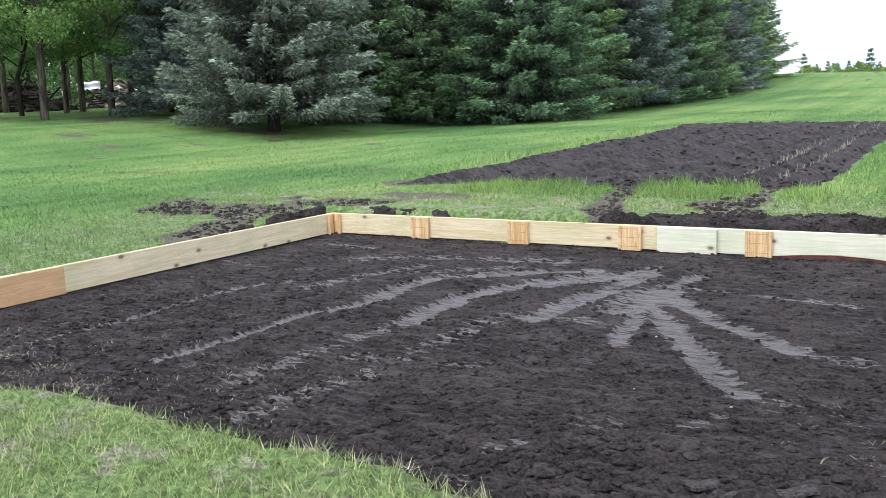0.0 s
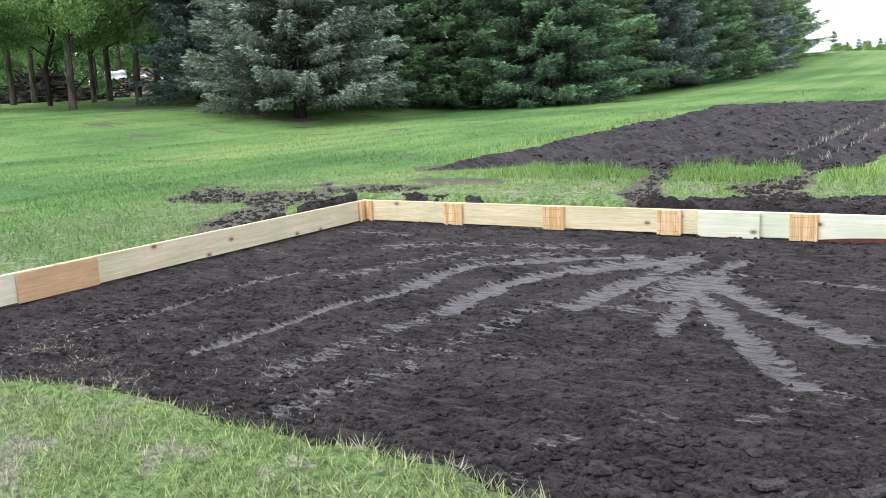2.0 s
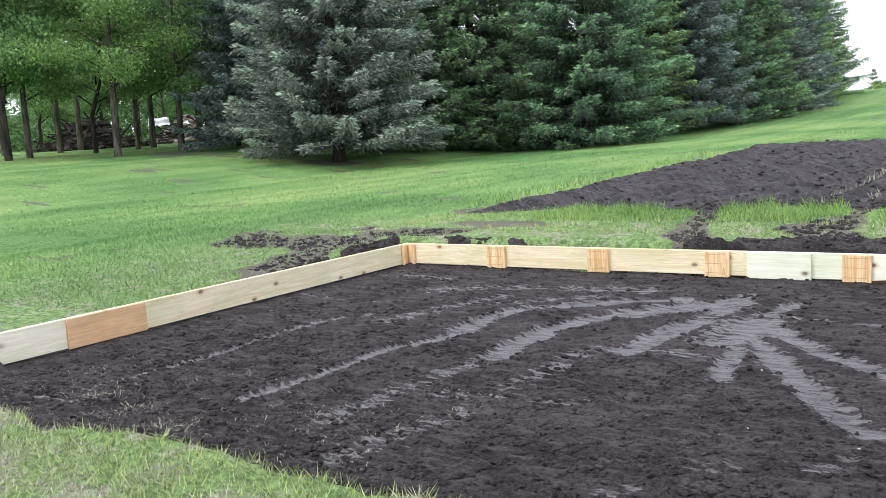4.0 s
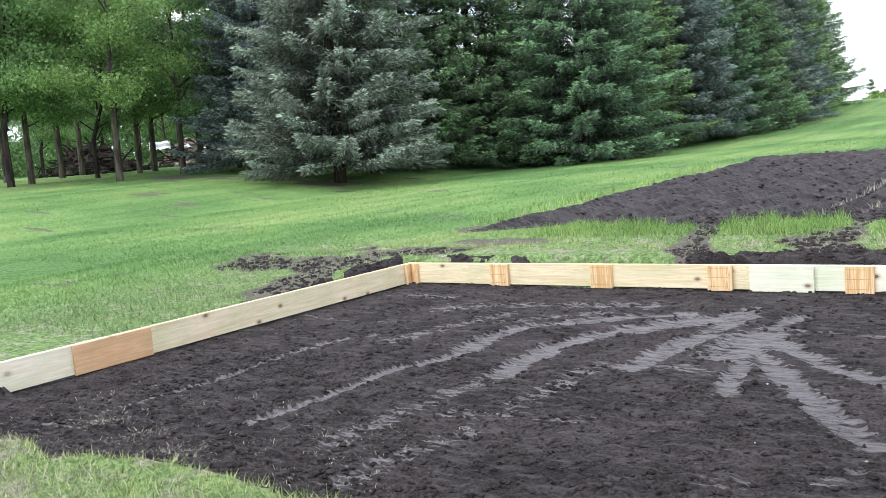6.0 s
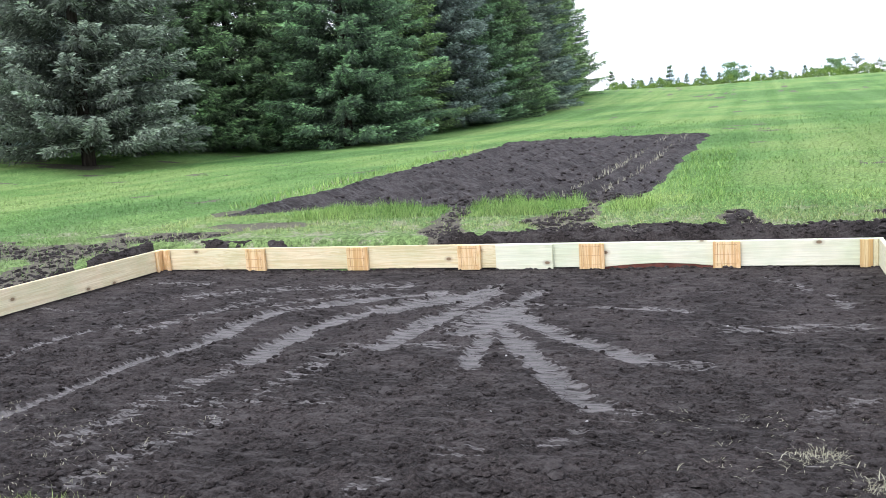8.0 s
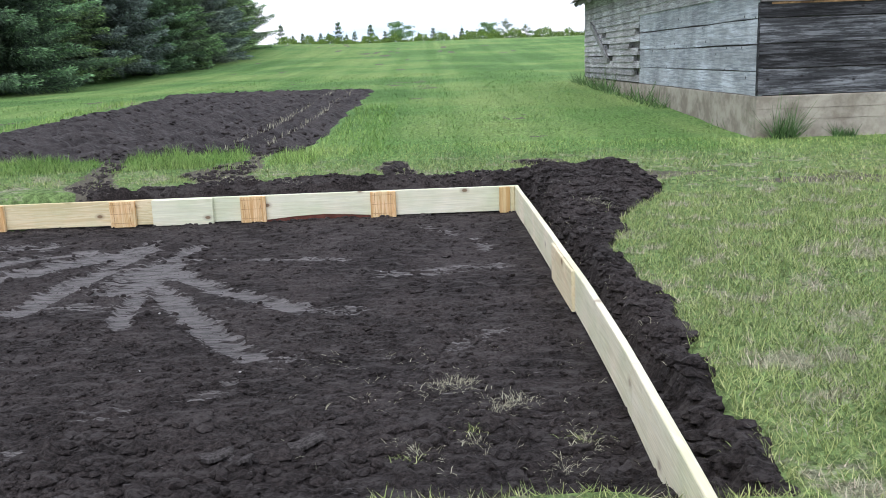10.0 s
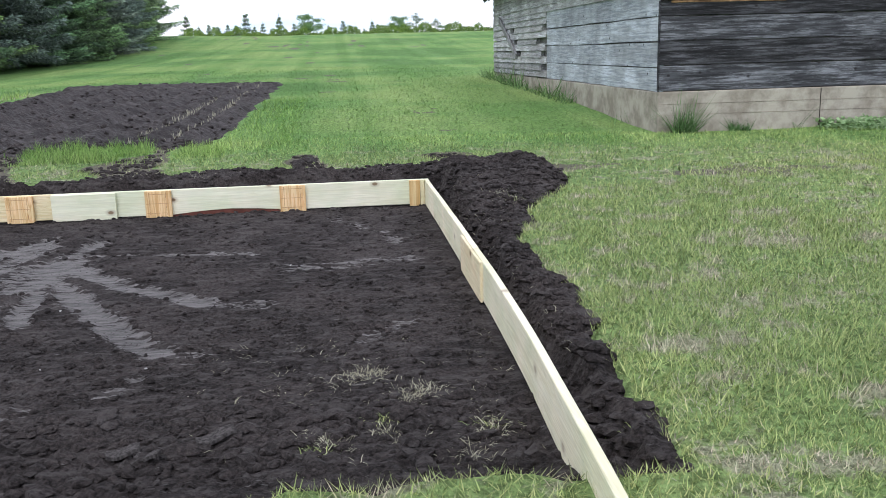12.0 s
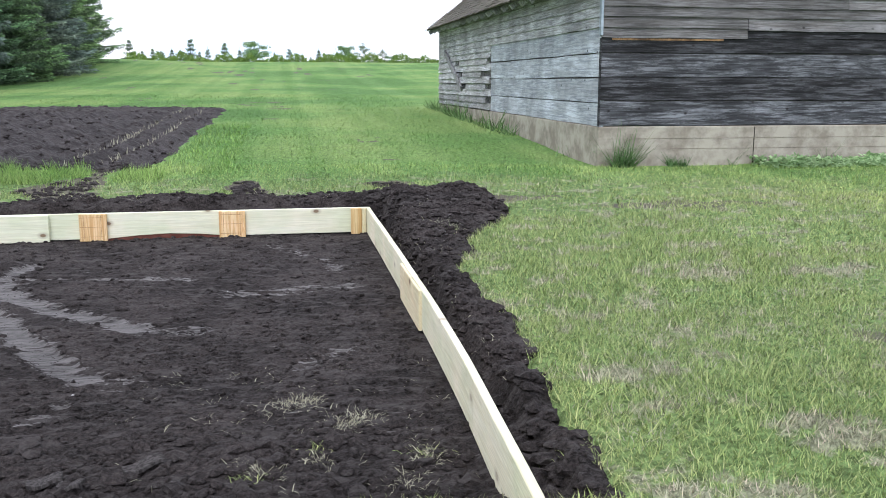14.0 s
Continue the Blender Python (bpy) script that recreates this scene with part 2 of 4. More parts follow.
M_LEAF = leaf_material("broad_leaves", (0.085, 0.160, 0.065), (0.165, 0.285, 0.105), (0.27, 0.405, 0.165))
M_YOUNG = leaf_material("young_yellowish_leaves", (0.115, 0.205, 0.070), (0.205, 0.335, 0.110), (0.32, 0.455, 0.165))
M_PALELEAF = leaf_material("pale_willow_leaves", (0.12, 0.16, 0.09), (0.20, 0.25, 0.15), (0.30, 0.34, 0.22))
M_SHRUB = leaf_material("hedge_leaves", (0.09, 0.16, 0.03), (0.18, 0.28, 0.05), (0.28, 0.38, 0.08))
M_BARK = bark_material("grey_bark", (0.045, 0.038, 0.030), (0.13, 0.115, 0.09))
M_DARKBARK = bark_material("dark_bark", (0.022, 0.018, 0.015), (0.06, 0.05, 0.042))
PINE, RING, KNOT = (0.80, 0.70, 0.49), (0.70, 0.57, 0.35), (0.17, 0.10, 0.05)
M_PINE_X = lumber_material("pine_board", PINE, RING, KNOT, 0)
M_PINE_Y = lumber_material("pine_board_lengthwise", (0.80, 0.71, 0.52), (0.71, 0.59, 0.39), KNOT, 1)
M_TREATED_X = lumber_material("pale_treated_board", (0.80, 0.79, 0.65), (0.75, 0.73, 0.57), KNOT, 0)
M_TREATED_Y = lumber_material("pale_board_lengthwise", (0.82, 0.77, 0.62), (0.75, 0.69, 0.51), KNOT, 1, 0.6)
M_PLY = lumber_material("orange_plywood", (0.70, 0.46, 0.28), (0.63, 0.38, 0.20), (0.30, 0.13, 0.05), 1, 0.7)
M_BLOCK = lumber_material("orange_block", (0.84, 0.63, 0.38), (0.66, 0.40, 0.18), KNOT, 2, 0.0)
M_LINE = plain_material("dark_saw_line", (0.36, 0.20, 0.09), (0.50, 0.30, 0.15), 30)
# the south wall's woods are much darker than the west wall's
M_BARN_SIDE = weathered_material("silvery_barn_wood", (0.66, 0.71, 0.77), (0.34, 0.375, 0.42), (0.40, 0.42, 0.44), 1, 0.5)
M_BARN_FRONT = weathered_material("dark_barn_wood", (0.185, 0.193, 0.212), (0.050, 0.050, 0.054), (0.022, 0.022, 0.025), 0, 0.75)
M_BARN_DARK = weathered_material("darkest_barn_wood", (0.105, 0.107, 0.118), (0.028, 0.027, 0.029), (0.012, 0.012, 0.013), 0, 0.75)
M_RAW = plain_material("raw_orange_wood", (0.14, 0.08, 0.045), (0.46, 0.27, 0.14), 5)
M_CREEPER = leaf_material("bluish_creeper_leaves", (0.18, 0.29, 0.14), (0.29, 0.43, 0.22), (0.40, 0.54, 0.32))
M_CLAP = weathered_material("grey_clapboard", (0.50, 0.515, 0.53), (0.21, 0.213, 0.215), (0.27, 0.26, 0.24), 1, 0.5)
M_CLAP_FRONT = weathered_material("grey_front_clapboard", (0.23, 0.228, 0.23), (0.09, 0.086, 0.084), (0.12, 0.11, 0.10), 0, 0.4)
M_CONCRETE = plain_material("stained_concrete", (0.25, 0.222, 0.18), (0.41, 0.378, 0.315), 3.5, 0.9, 0.0, 0.4)
M_SHINGLE = weathered_material("old_cedar_shingle", (0.20, 0.18, 0.155), (0.07, 0.06, 0.05), (0.10, 0.11, 0.07), 0, 0.5)
M_FLASHING = plain_material("galvanised_flashing", (0.30, 0.36, 0.42), (0.42, 0.48, 0.54), 6, 0.45, 0.6, 0.1)
M_DEBRIS = plain_material("weathered_rubble", (0.12, 0.10, 0.08), (0.36, 0.31, 0.25), 3)
M_WHITE = plain_material("white_sheeting", (0.74, 0.75, 0.77), (0.84, 0.85, 0.86), 2, 0.6)
M_MOUND = plain_material("pale_earth", (0.15, 0.12, 0.085), (0.27, 0.22, 0.16), 3)
M_CLAY = plain_material("red_clay", (0.09, 0.032, 0.022), (0.15, 0.055, 0.04), 9)


# ---- geometry helpers ----
def as_mesh(name, verts, faces, material, smooth=False):
    me = bpy.data.meshes.new(name)
    verts, faces = np.asarray(verts, np.float32), np.asarray(faces, np.int32)
    me.vertices.add(len(verts))
    me.vertices.foreach_set("co", verts.ravel())
    k = faces.shape[1]
    me.loops.add(faces.size)
    me.loops.foreach_set("vertex_index", faces.ravel())
    me.polygons.add(len(faces))
    me.polygons.foreach_set("loop_start", np.arange(0, faces.size, k, dtype=np.int32))
    me.polygons.foreach_set("use_smooth", np.full(len(faces), smooth))
    me.materials.append(material)
    me.update(calc_edges=True)
    return me


def thing(name, label, category, group="", kind="", at=(0, 0, 0)):
    ob = new(name)
    ob.location = at
    return tagged(ob, label, category, group, kind)


def part(name, data, material, parent, label=""):
    """Links a bmesh or a mesh as one part under its parent."""
    if isinstance(data, bmesh.types.BMesh):
        me = bpy.data.meshes.new(name)
        data.to_mesh(me)
        data.free()
        me.materials.append(material)
        data = me
    ob = new(name, data)
    ob.parent = parent
    return tagged(ob, label)


def attribute(me, name, values):
    a = me.attributes.new(name, "FLOAT", "POINT")
    a.data.foreach_set("value", np.asarray(values, np.float32).ravel())


def sheet(name, xs, ys, height, material, keep=None, smooth=True, **values):
    """A height field over the grid xs, ys. keep: which points carry faces; values: point attributes."""
    X, Y = np.meshgrid(xs, ys)
    Z = height(X, Y)
    nx = len(xs)
    idx = np.arange(X.size).reshape(X.shape)
    F = np.stack([idx[:-1, :-1], idx[:-1, 1:], idx[1:, 1:], idx[1:, :-1]], -1).reshape(-1, 4)
    if keep is not None:
        K = keep(X, Y).ravel()
        F = F[K[F].any(1)]
    used = np.unique(F)
    back = np.full(X.size, -1)
    back[used] = np.arange(len(used))
    V = np.stack([X.ravel(), Y.ravel(), Z.ravel()], 1)[used]
    me = as_mesh(name, V, back[F], material, smooth)
    for k, f in values.items():
        attribute(me, k, f(V[:, 0], V[:, 1]))
    return me


def slivers(P, D, S, L, W):
    """Diamond leaves: base P, unit direction D, unit side S, length L, width W."""
    L, W = np.asarray(L)[:, None], np.asarray(W)[:, None]
    mid = P + D * L * 0.45
    V = np.stack([P, mid + S * W * 0.5, P + D * L, mid - S * W * 0.5], 1).reshape(-1, 3)
    return V, np.arange(len(V)).reshape(-1, 4)


def unit(v):
    return v / np.maximum(np.linalg.norm(v, axis=-1, keepdims=True), 1e-9)


def box(bm, x0, x1, y0, y1, z0, z1, bevel=0.004):
    made = bmesh.ops.create_cube(bm, size=1.0, matrix=Matrix.Translation(((x0 + x1) / 2, (y0 + y1) / 2, (z0 + z1) / 2)) @ Matrix.Diagonal((x1 - x0, y1 - y0, z1 - z0, 1)))
    if bevel:
        edges = list({e for v in made["verts"] for e in v.link_edges})
        bmesh.ops.bevel(bm, geom=edges, offset=bevel, segments=1, affect="EDGES")
    return bm


def tube(points, radii, sides=8):
    """A tapered tube through the points: verts and quads."""
    P = np.asarray(points, float)
    V, F = [], []
    for i, p in enumerate(P):
        d = unit(P[min(i + 1, len(P) - 1)] - P[max(i - 1, 0)])
        a = unit(np.cross(d, (0.31, 0.95, 0.1)))
        b = np.cross(d, a)
        for k in range(sides):
            w = 2 * math.pi * k / sides
            V.append(p + radii[i] * (math.cos(w) * a + math.sin(w) * b))
    for i in range(len(P) - 1):
        for k in range(sides):
            k2 = (k + 1) % sides
            F.append((i * sides + k, i * sides + k2, (i + 1) * sides + k2, (i + 1) * sides + k))
    return np.array(V), np.array(F)


def joined(pieces):
    V, F, n = [], [], 0
    for v, f in pieces:
        V.append(v)
        F.append(np.asarray(f) + n)
        n += len(v)
    return np.concatenate(V), np.concatenate(F)


def lumps(P, R, rng, squash=0.7, split=True):
    """Rough clods: a deformed octahedron, as a rule split once, at each place P with radius R."""
    base = np.array([(1, 0, 0), (-1, 0, 0), (0, 1, 0), (0, -1, 0), (0, 0, 1), (0, 0, -1)], float)
    tri = [(0, 2, 4), (2, 1, 4), (1, 3, 4), (3, 0, 4), (2, 0, 5), (1, 2, 5), (3, 1, 5), (0, 3, 5)]
    verts, faces, cache = list(base), [], {}

    def middle(a, b):
        key = (min(a, b), max(a, b))
        if key not in cache:
            cache[key] = len(verts)
            verts.append(unit(verts[a] + verts[b]))
        return cache[key]
    for a, b, c in (tri if split else ()):
        ab, bc, ca = middle(a, b), middle(b, c), middle(c, a)
        faces += [(a, ab, ca), (ab, b, bc), (ca, bc, c), (ab, bc, ca)]
    base, faces = np.array(verts), np.array(faces if split else tri)
    n = len(P)
    V = base[None] * rng.uniform(0.6, 1.25, (n, len(base), 1)) * np.asarray(R)[:, None, None]
    V[:, :, 0] *= rng.uniform(0.7, 1.4, (n, 1))
    V[:, :, 1] *= rng.uniform(0.7, 1.4, (n, 1))
    V[:, :, 2] *= squash
    V += np.asarray(P)[:, None, :]
    F = faces[None] + (np.arange(n) * len(base))[:, None, None]
    return V.reshape(-1, 3), F.reshape(-1, 3)


# ---- the lie of the land ----
WIDE, DEEP = 7.36, 10.0          # inside of the form: x from 0 to WIDE, far face at y = DEEP
TOP = 0.235                      # top of the form boards; the graded soil lies at z = 0


def land(x, y):
    """The lawn's height before anything was dug."""
    x, y = np.asarray(x, float), np.asarray(y, float)
    e = step(-9, 2, x)
    slope, bend = 0.013 + 0.011 * e, 0.00099 - 0.00045 * e
    yy = np.where(y > 72, 72 + 7 * (1 - np.exp(-np.maximum(y - 72, 0) / 7)), y)
    z = 0.33 + np.where(yy < 11, 0.031, slope) * (np.maximum(yy, 1) - 11) + bend * np.maximum(yy - 32, 0) ** 2
    z = z - 0.004 * np.maximum(y - 90, 0) + 1.35 * (1 - np.exp(-np.maximum(-13 - x, 0) / 9)) * step(1600, 60, np.hypot(x, y))
    z = z - 0.10 * np.exp(-((x - 12) / 3.2) ** 2 - ((y - 13.6) / 2.6) ** 2)
    return z + 0.05 * (fbm(x, y, 6, 5, 3) - 0.5) * step(12, 18, np.hypot(x - 3.5, y - 7)) + 0.03 * (fbm(x, y, 0.9, 6, 3) - 0.5)


def dug(x, y):
    """Above 0 where the soil is laid bare round and in the form, in metres from the ragged edge."""
    n = 0.45 * (fbm(x, y, 0.9, 11, 4) - 0.5) + 0.12 * (fbm(x, y, 0.16, 12, 2) - 0.5)
    front = y - (4.12 - 0.07 * step(4.9, 5.8, x)) + 0.3 * n
    far = 10.20 + 0.30 * step(2.6, 5.2, x) + 0.05 * np.sin(x * 1.7) - y
    right = 7.72 + 0.03 * step(4.2, 5.9, y) + 0.16 * step(7.0, 8.0, y) + 0.72 * step(7.9, 9.3, y) - x
    left = x + 0.21 + 0.15 * step(8.8, 9.5, y)
    return np.minimum(np.minimum(front, np.minimum(far, right)) + 0.5 * n, left + 0.12 * n)


def scraped(x, y):
    """Bare, scuffed patches of lawn, 0 to 1."""
    n = fbm(x, y, 0.8, 21, 5)
    m = 0 * n - 1
    for cx, cy, rx, ry in ((-1.3, 9.7, 1.9, 0.65), (-0.5, 8.5, 0.45, 1.1), (-0.2, 10.55, 1.6, 0.45), (0.3, 11.2, 0.9, 0.4), (10.2, 9.5, 1.9, 0.40), (8.8, 10.0, 0.9, 0.30),
                           (-22.0, 25, 3.0, 1.0), (-15.5, 25.5, 2.2, 0.9), (6.2, 11.2, 0.22, 0.65), (7.7, 11.0, 0.28, 0.5), (-0.6, 12.5, 0.6, 0.5)):
        m = np.maximum(m, 1.35 - np.hypot((x - cx) / rx, (y - cy) / ry))
    for ax, bx, w in ((3.22, 2.62, 0.13), (4.42, 4.62, 0.19)):
        m = np.maximum(m, (1.3 - np.abs(x - ax - (bx - ax) * (y - 10.5) / 2.4) / w * 0.5) * step(10.1, 10.5, y) * step(13.6, 13.0, y))
    return step(0.45, 0.85, m + 2.6 * (n - 0.5)) * (1 - 0.5 * step(8.2, 9.0, x))


def ground_height(x, y):
    return land(x, y) - 0.42 * step(0.02, 0.22, dug(x, y)) - 0.03 * scraped(x, y) - 0.16 * step(0.1, 0.4, garden(x, y))


def garden(x, y):
    """Above 0 inside the tilled plot."""
    n = 0.5 * (fbm(x, y, 1.0, 31, 4) - 0.5)
    return np.minimum(np.minimum(x + 0.75 - 0.02 * (y - 12), 5.15 + 0.01 * (y - 12) - x), np.minimum(y - 12.55 + 0.5 * step(1.0, -0.5, x) , 26.0 - 0.15 * x - y)) + n


def spaced(*runs):
    out = []
    for a, b, d in runs:
        out += list(np.arange(a, b, d))
    return np.array(out)


def grown(start, d, rate, end):
    out, v = [], start
    while abs(v) < end:
        out.append(v)
        d *= rate
        v += d
    out.append(v)
    return out


gx = np.array(sorted([*grown(-4.1, -0.12, 1.07, 1900)] + list(np.arange(-4, 13, 0.07)) + [*grown(13.1, 0.12, 1.07, 1900)]))
gy = np.array(sorted([*grown(1.9, -0.1, 1.1, 1900)] + list(np.arange(2, 13, 0.07)) + list(np.arange(13, 30, 0.2)) + [*grown(30.1, 0.25, 1.05, 1900)]))
ground = new("ground", sheet("ground", gx, gy, ground_height, M_LAWN, bare=scraped,
                             dry=lambda x, y: 0.08 + 0.92 * np.maximum(step(12.5, 10.5, y) * step(-4, -1, x), 0) * (1 - 0.7 * step(11, 13, x))))
tagged(ground, "mown green lawn with dry clippings and scuffed patches", "lawn", kind="structure")


# ---- bare soil ----
# wheel tracks of smooth pressed mud: half width, then the points of the line
TRACKS = [(.085, (2.35, 5.2), (2.41, 5.7), (2.4, 6.05), (2.42, 6.5), (2.57, 6.9), (2.6, 7.2)), (.15, (2.59, 7.2), (2.53, 7.7), (2.62, 8.05), (3.05, 8.4), (3.35, 8.7), (3.75, 8.8)),
          (.15, (3.26, 6.6), (3.19, 7.0), (3.2, 7.55), (3.32, 7.85), (3.52, 8.15)), (.22, (3.52, 8.15), (3.82, 8.5), (4.2, 8.75)), (.14, (4.0, 7.05), (4.03, 7.45), (4.07, 7.9), (4.15, 8.35), (4.28, 8.7)),
          (.26, (4.5, 7.55), (4.52, 7.8), (4.55, 8.2)), (.10, (4.61, 7.4), (4.66, 7.0), (4.73, 6.65)),
          (.13, (4.7, 7.6), (4.99, 7.03), (5.22, 6.6)), (.12, (5.24, 6.57), (5.47, 6.17), (5.62, 6.02)), (.13, (4.67, 8.0), (5.15, 7.42), (5.49, 7.12), (5.75, 6.88)),
          (.05, (4.62, 8.43), (5.06, 8.36), (5.6, 8.27)), (.08, (4.05, 8.8), (4.14, 9.05), (4.22, 9.2)), (.09, (4.51, 8.45), (4.67, 8.83)), (.06, (1.24, 5.6), (1.26, 5.97), (1.2, 6.6), (1.27, 7.2), (1.48, 7.5))]
FAINT = [(.13, (4.03, 7.07), (4.3, 7.12), (4.55, 7.1)), (.16, (3.09, 5.0), (3.1, 5.4), (3.13, 5.82), (3.17, 6.2), (3.26, 6.5)), (.13, (3.5, 4.6), (3.6, 5.1), (3.69, 5.5), (3.71, 6.0), (3.73, 6.5), (3.75, 7.0)), (.13, (3.45, 5.76), (3.65, 5.76)),
         (.08, (5.51, 5.42), (5.62, 5.65)), (.09, (5.0, 5.26), (5.2, 5.3)), (.10, (4.84, 4.77), (4.9, 4.9)), (.08, (3.97, 5.82), (4.2, 5.9)), (.06, (1.2, 4.9), (1.23, 5.3), (1.24, 5.6)),
         (.06, (0.05, 8.07), (0.67, 7.93), (1.35, 7.92)), (.10, (0.3, 9.27), (1.1, 9.24)), (.14, (1.8, 7.3), (2.0, 8.05), (2.15, 8.6)), (.10, (0.8, 4.6), (1.2, 4.75)),
         (.09, (6.45, 9.5), (6.71, 9.03), (6.93, 8.7), (6.99, 8.3)), (.08, (5.6, 8.27), (5.9, 8.2)), (.10, (6.65, 6.06), (6.86, 6.25)), (.16, (6.2, 7.64), (7.0, 7.8)), (.12, (5.75, 6.88), (6.1, 6.78)),
         (.20, (1.3, 8.7), (2.2, 9.0), (3.3, 9.15)), (.16, (5.62, 6.02), (5.75, 5.95)), (.12, (2.3, 8.2), (3.0, 8.75)), (.14, (4.6, 4.35), (4.85, 4.42))]


def track_depth(x, y, rows):
    """How far inside the nearest track a place lies: 1 on its middle line, 0 at its edge, below 0 outside."""
    out = np.full(np.shape(x), -9.0)
    for w, *line in rows:
        for (ax, ay), (bx, by) in zip(line, line[1:]):
            dx, dy = bx - ax, by - ay
            k = np.clip(((x - ax) * dx + (y - ay) * dy) / (dx * dx + dy * dy), 0, 1)
            out = np.maximum(out, 1 - np.hypot(x - ax - k * dx, y - ay - k * dy) / w)
    return out


def pressed(x, y):
    """The wheel tracks as a soft field, about 0.9 in the middle of a track and 0 beside it."""
    wob = 0.8 * (fbm(x, y, 0.30, 41, 4) - 0.5)
    return np.maximum(0.88 * step(-0.35, 0.75, track_depth(x, y, TRACKS) + wob), 0.56 * step(-0.35, 0.8, track_depth(x, y, FAINT) + wob))


def smear(x, y):
    """How much smooth, pressed mud lies there, 0 to 1, torn across the tracks."""
    tread = fbm(x * 0.55 + y * 0.1, y * 2.4, 0.11, 43, 4, 0.75)
    return step(0.45, 0.75, pressed(x, y) + 0.9 * (tread - 0.5))


def soil_height(x, y):
    d = dug(x, y)
    m = smear(x, y)
    coarse = fbm(x, y, 0.5, 51, 3) - 0.5
    clod = np.abs(fbm(x, y, 0.13, 52, 4, 0.75) - 0.5) * 2
    inside = np.minimum(np.minimum(x, WIDE - x), DEEP - y)
    bed = 0.03 * coarse + (0.028 + 0.015 * step(5.4, 4.4, y) + 0.022 * (fbm(x, y, 1.3, 57, 2) - 0.5)) * (0.45 - clod) * (1 - 0.9 * m) - 0.012 * m + 0.016 * m * (fbm(x * 0.5, y * 2.6, 0.12, 46, 3) - 0.5)
    bed = bed + (0.05 + 0.06 * clod) * np.exp(-(((x - 4.40) / 0.20) ** 2 + ((y - 8.85) / 0.14) ** 2)) - 0.02
    # outside the boards: a narrow trench, then the broken lip or the heaped spoil
    out = step(-0.06, -0.22, inside)
    right = step(WIDE + 0.05, WIDE + 0.3, x)
    heap = (0.12 + 0.05 * step(8.6, 9.6, y)) * step(0.0, 0.45, d) * right * step(3.6, 4.6, y)
    lip = land(x, y) - 0.02 + heap * 0.75 + 0.03 * step(0.0, 0.12, d) * step(0.4, 0.15, d) * (1 - right) * step(10.1, 10.3, y)
    rough = (0.10 + 0.06 * right) * (fbm(x, y, 0.32, 54, 4, 0.65) - 0.5) + 0.07 * (0.4 - np.abs(fbm(x, y, 0.16, 55, 3) - 0.5) * 2)
    z = bed * (1 - out) + (lip + rough) * out
    z = np.where(y < 5.0, bed + (land(x, y) - 0.02) * step(0.42, 0.02, d) * (1 - out) + (z - bed) * out, z)
    return z - 0.25 * step(0.03, -0.12, d)


sx, sy = np.arange(-1.0, 9.2, 0.019), spaced((3.5, 6.2, 0.015), (6.2, 8.2, 0.019), (8.2, 11.2, 0.024))
soil_bed = new("soil_bed", sheet("soil_bed", sx, sy, soil_height, M_SOIL, smooth=False, keep=lambda x, y: dug(x, y) > -0.1, mud=pressed))
tagged(soil_bed, "graded dark loam with pale pressed wheel tracks and spoil heaped round the form", "soil", kind="structure")


def tilled_height(x, y):
    d = garden(x, y)
    ridge = 0.045 * np.sin((x + 0.12 * np.sin(y * 0.6) + 0.2 * fbm(x, y, 1.4, 63, 2)) * 2 * math.pi / 0.47) * step(25.6, 24.0, y + 0.15 * x)
    clod = 0.10 * (fbm(x * 1.3, y * 0.7, 0.26, 61, 4, 0.75) - 0.5) + 0.025 * (0.4 - np.abs(fbm(x, y, 0.17, 62, 2) - 0.5) * 2)
    return land(x, y) - 0.03 + (0.03 + ridge + clod) * step(0, 0.3, d) + 0.10 * step(25.0, 25.7, y + 0.15 * x) * step(0, 0.2, d) - 0.3 * step(0.05, -0.1, d)


garden_plot = new("garden_plot", sheet("garden_plot", np.arange(-1.6, 6.2, 0.044), np.arange(11.6, 28, 0.06), tilled_height, M_TILLED, smooth=False,
                                       keep=lambda x, y: garden(x, y) > -0.08, mud=lambda x, y: 0 * x))
tagged(garden_plot, "tilled garden plot of dark furrowed soil beside the lawn", "garden plot", kind="structure")


# ---- the timber form ----
form = thing("concrete_form", "low rectangular form of new pine boards set on bare soil", "formwork")


def plank(name, x0, x1, y0, y1, z0, z1, material, label="", wane=None, toe=0.0):
    """A sawn board with eased edges, slightly crooked along its length. wane: a stretch whose lower edge rises."""
    bm = bmesh.new()
    along = 0 if x1 - x0 > y1 - y0 else 1
    a, b = (x0, x1) if along == 0 else (y0, y1)
    n = max(2, int((b - a) / 0.25))
    rings = []
    for i in range(n + 1):
        s = a + (b - a) * i / n
        off = 0.0015 * math.sin(s * 2.3 + x0) + 0.001 * math.sin(s * 5.1) - toe * max(0.0, 7.0 - s) ** 2
        up = wane(s) if wane else 0.0
        lo, hi = (y0, y1) if along == 0 else (x0, x1)
        c = 0.004
        ring = []
        for u, z in ((lo + c, z0 + up), (hi - c, z0 + up), (hi, z0 + up + c), (hi, z1 - c), (hi - c, z1), (lo + c, z1), (lo, z1 - c), (lo, z0 + up + c)):
            p = (s, u + off, z) if along == 0 else (u + off, s, z)
            ring.append(bm.verts.new(p))
        rings.append(ring)
    for r, q in zip(rings, rings[1:]):
        for k in range(8):
            bm.faces.new((r[k], r[(k + 1) % 8], q[(k + 1) % 8], q[k]))
    bm.faces.new(rings[0][::-1])
    bm.faces.new(rings[-1])
    bmesh.ops.recalc_face_normals(bm, faces=bm.faces)
    return part(name, bm, material, form, label)


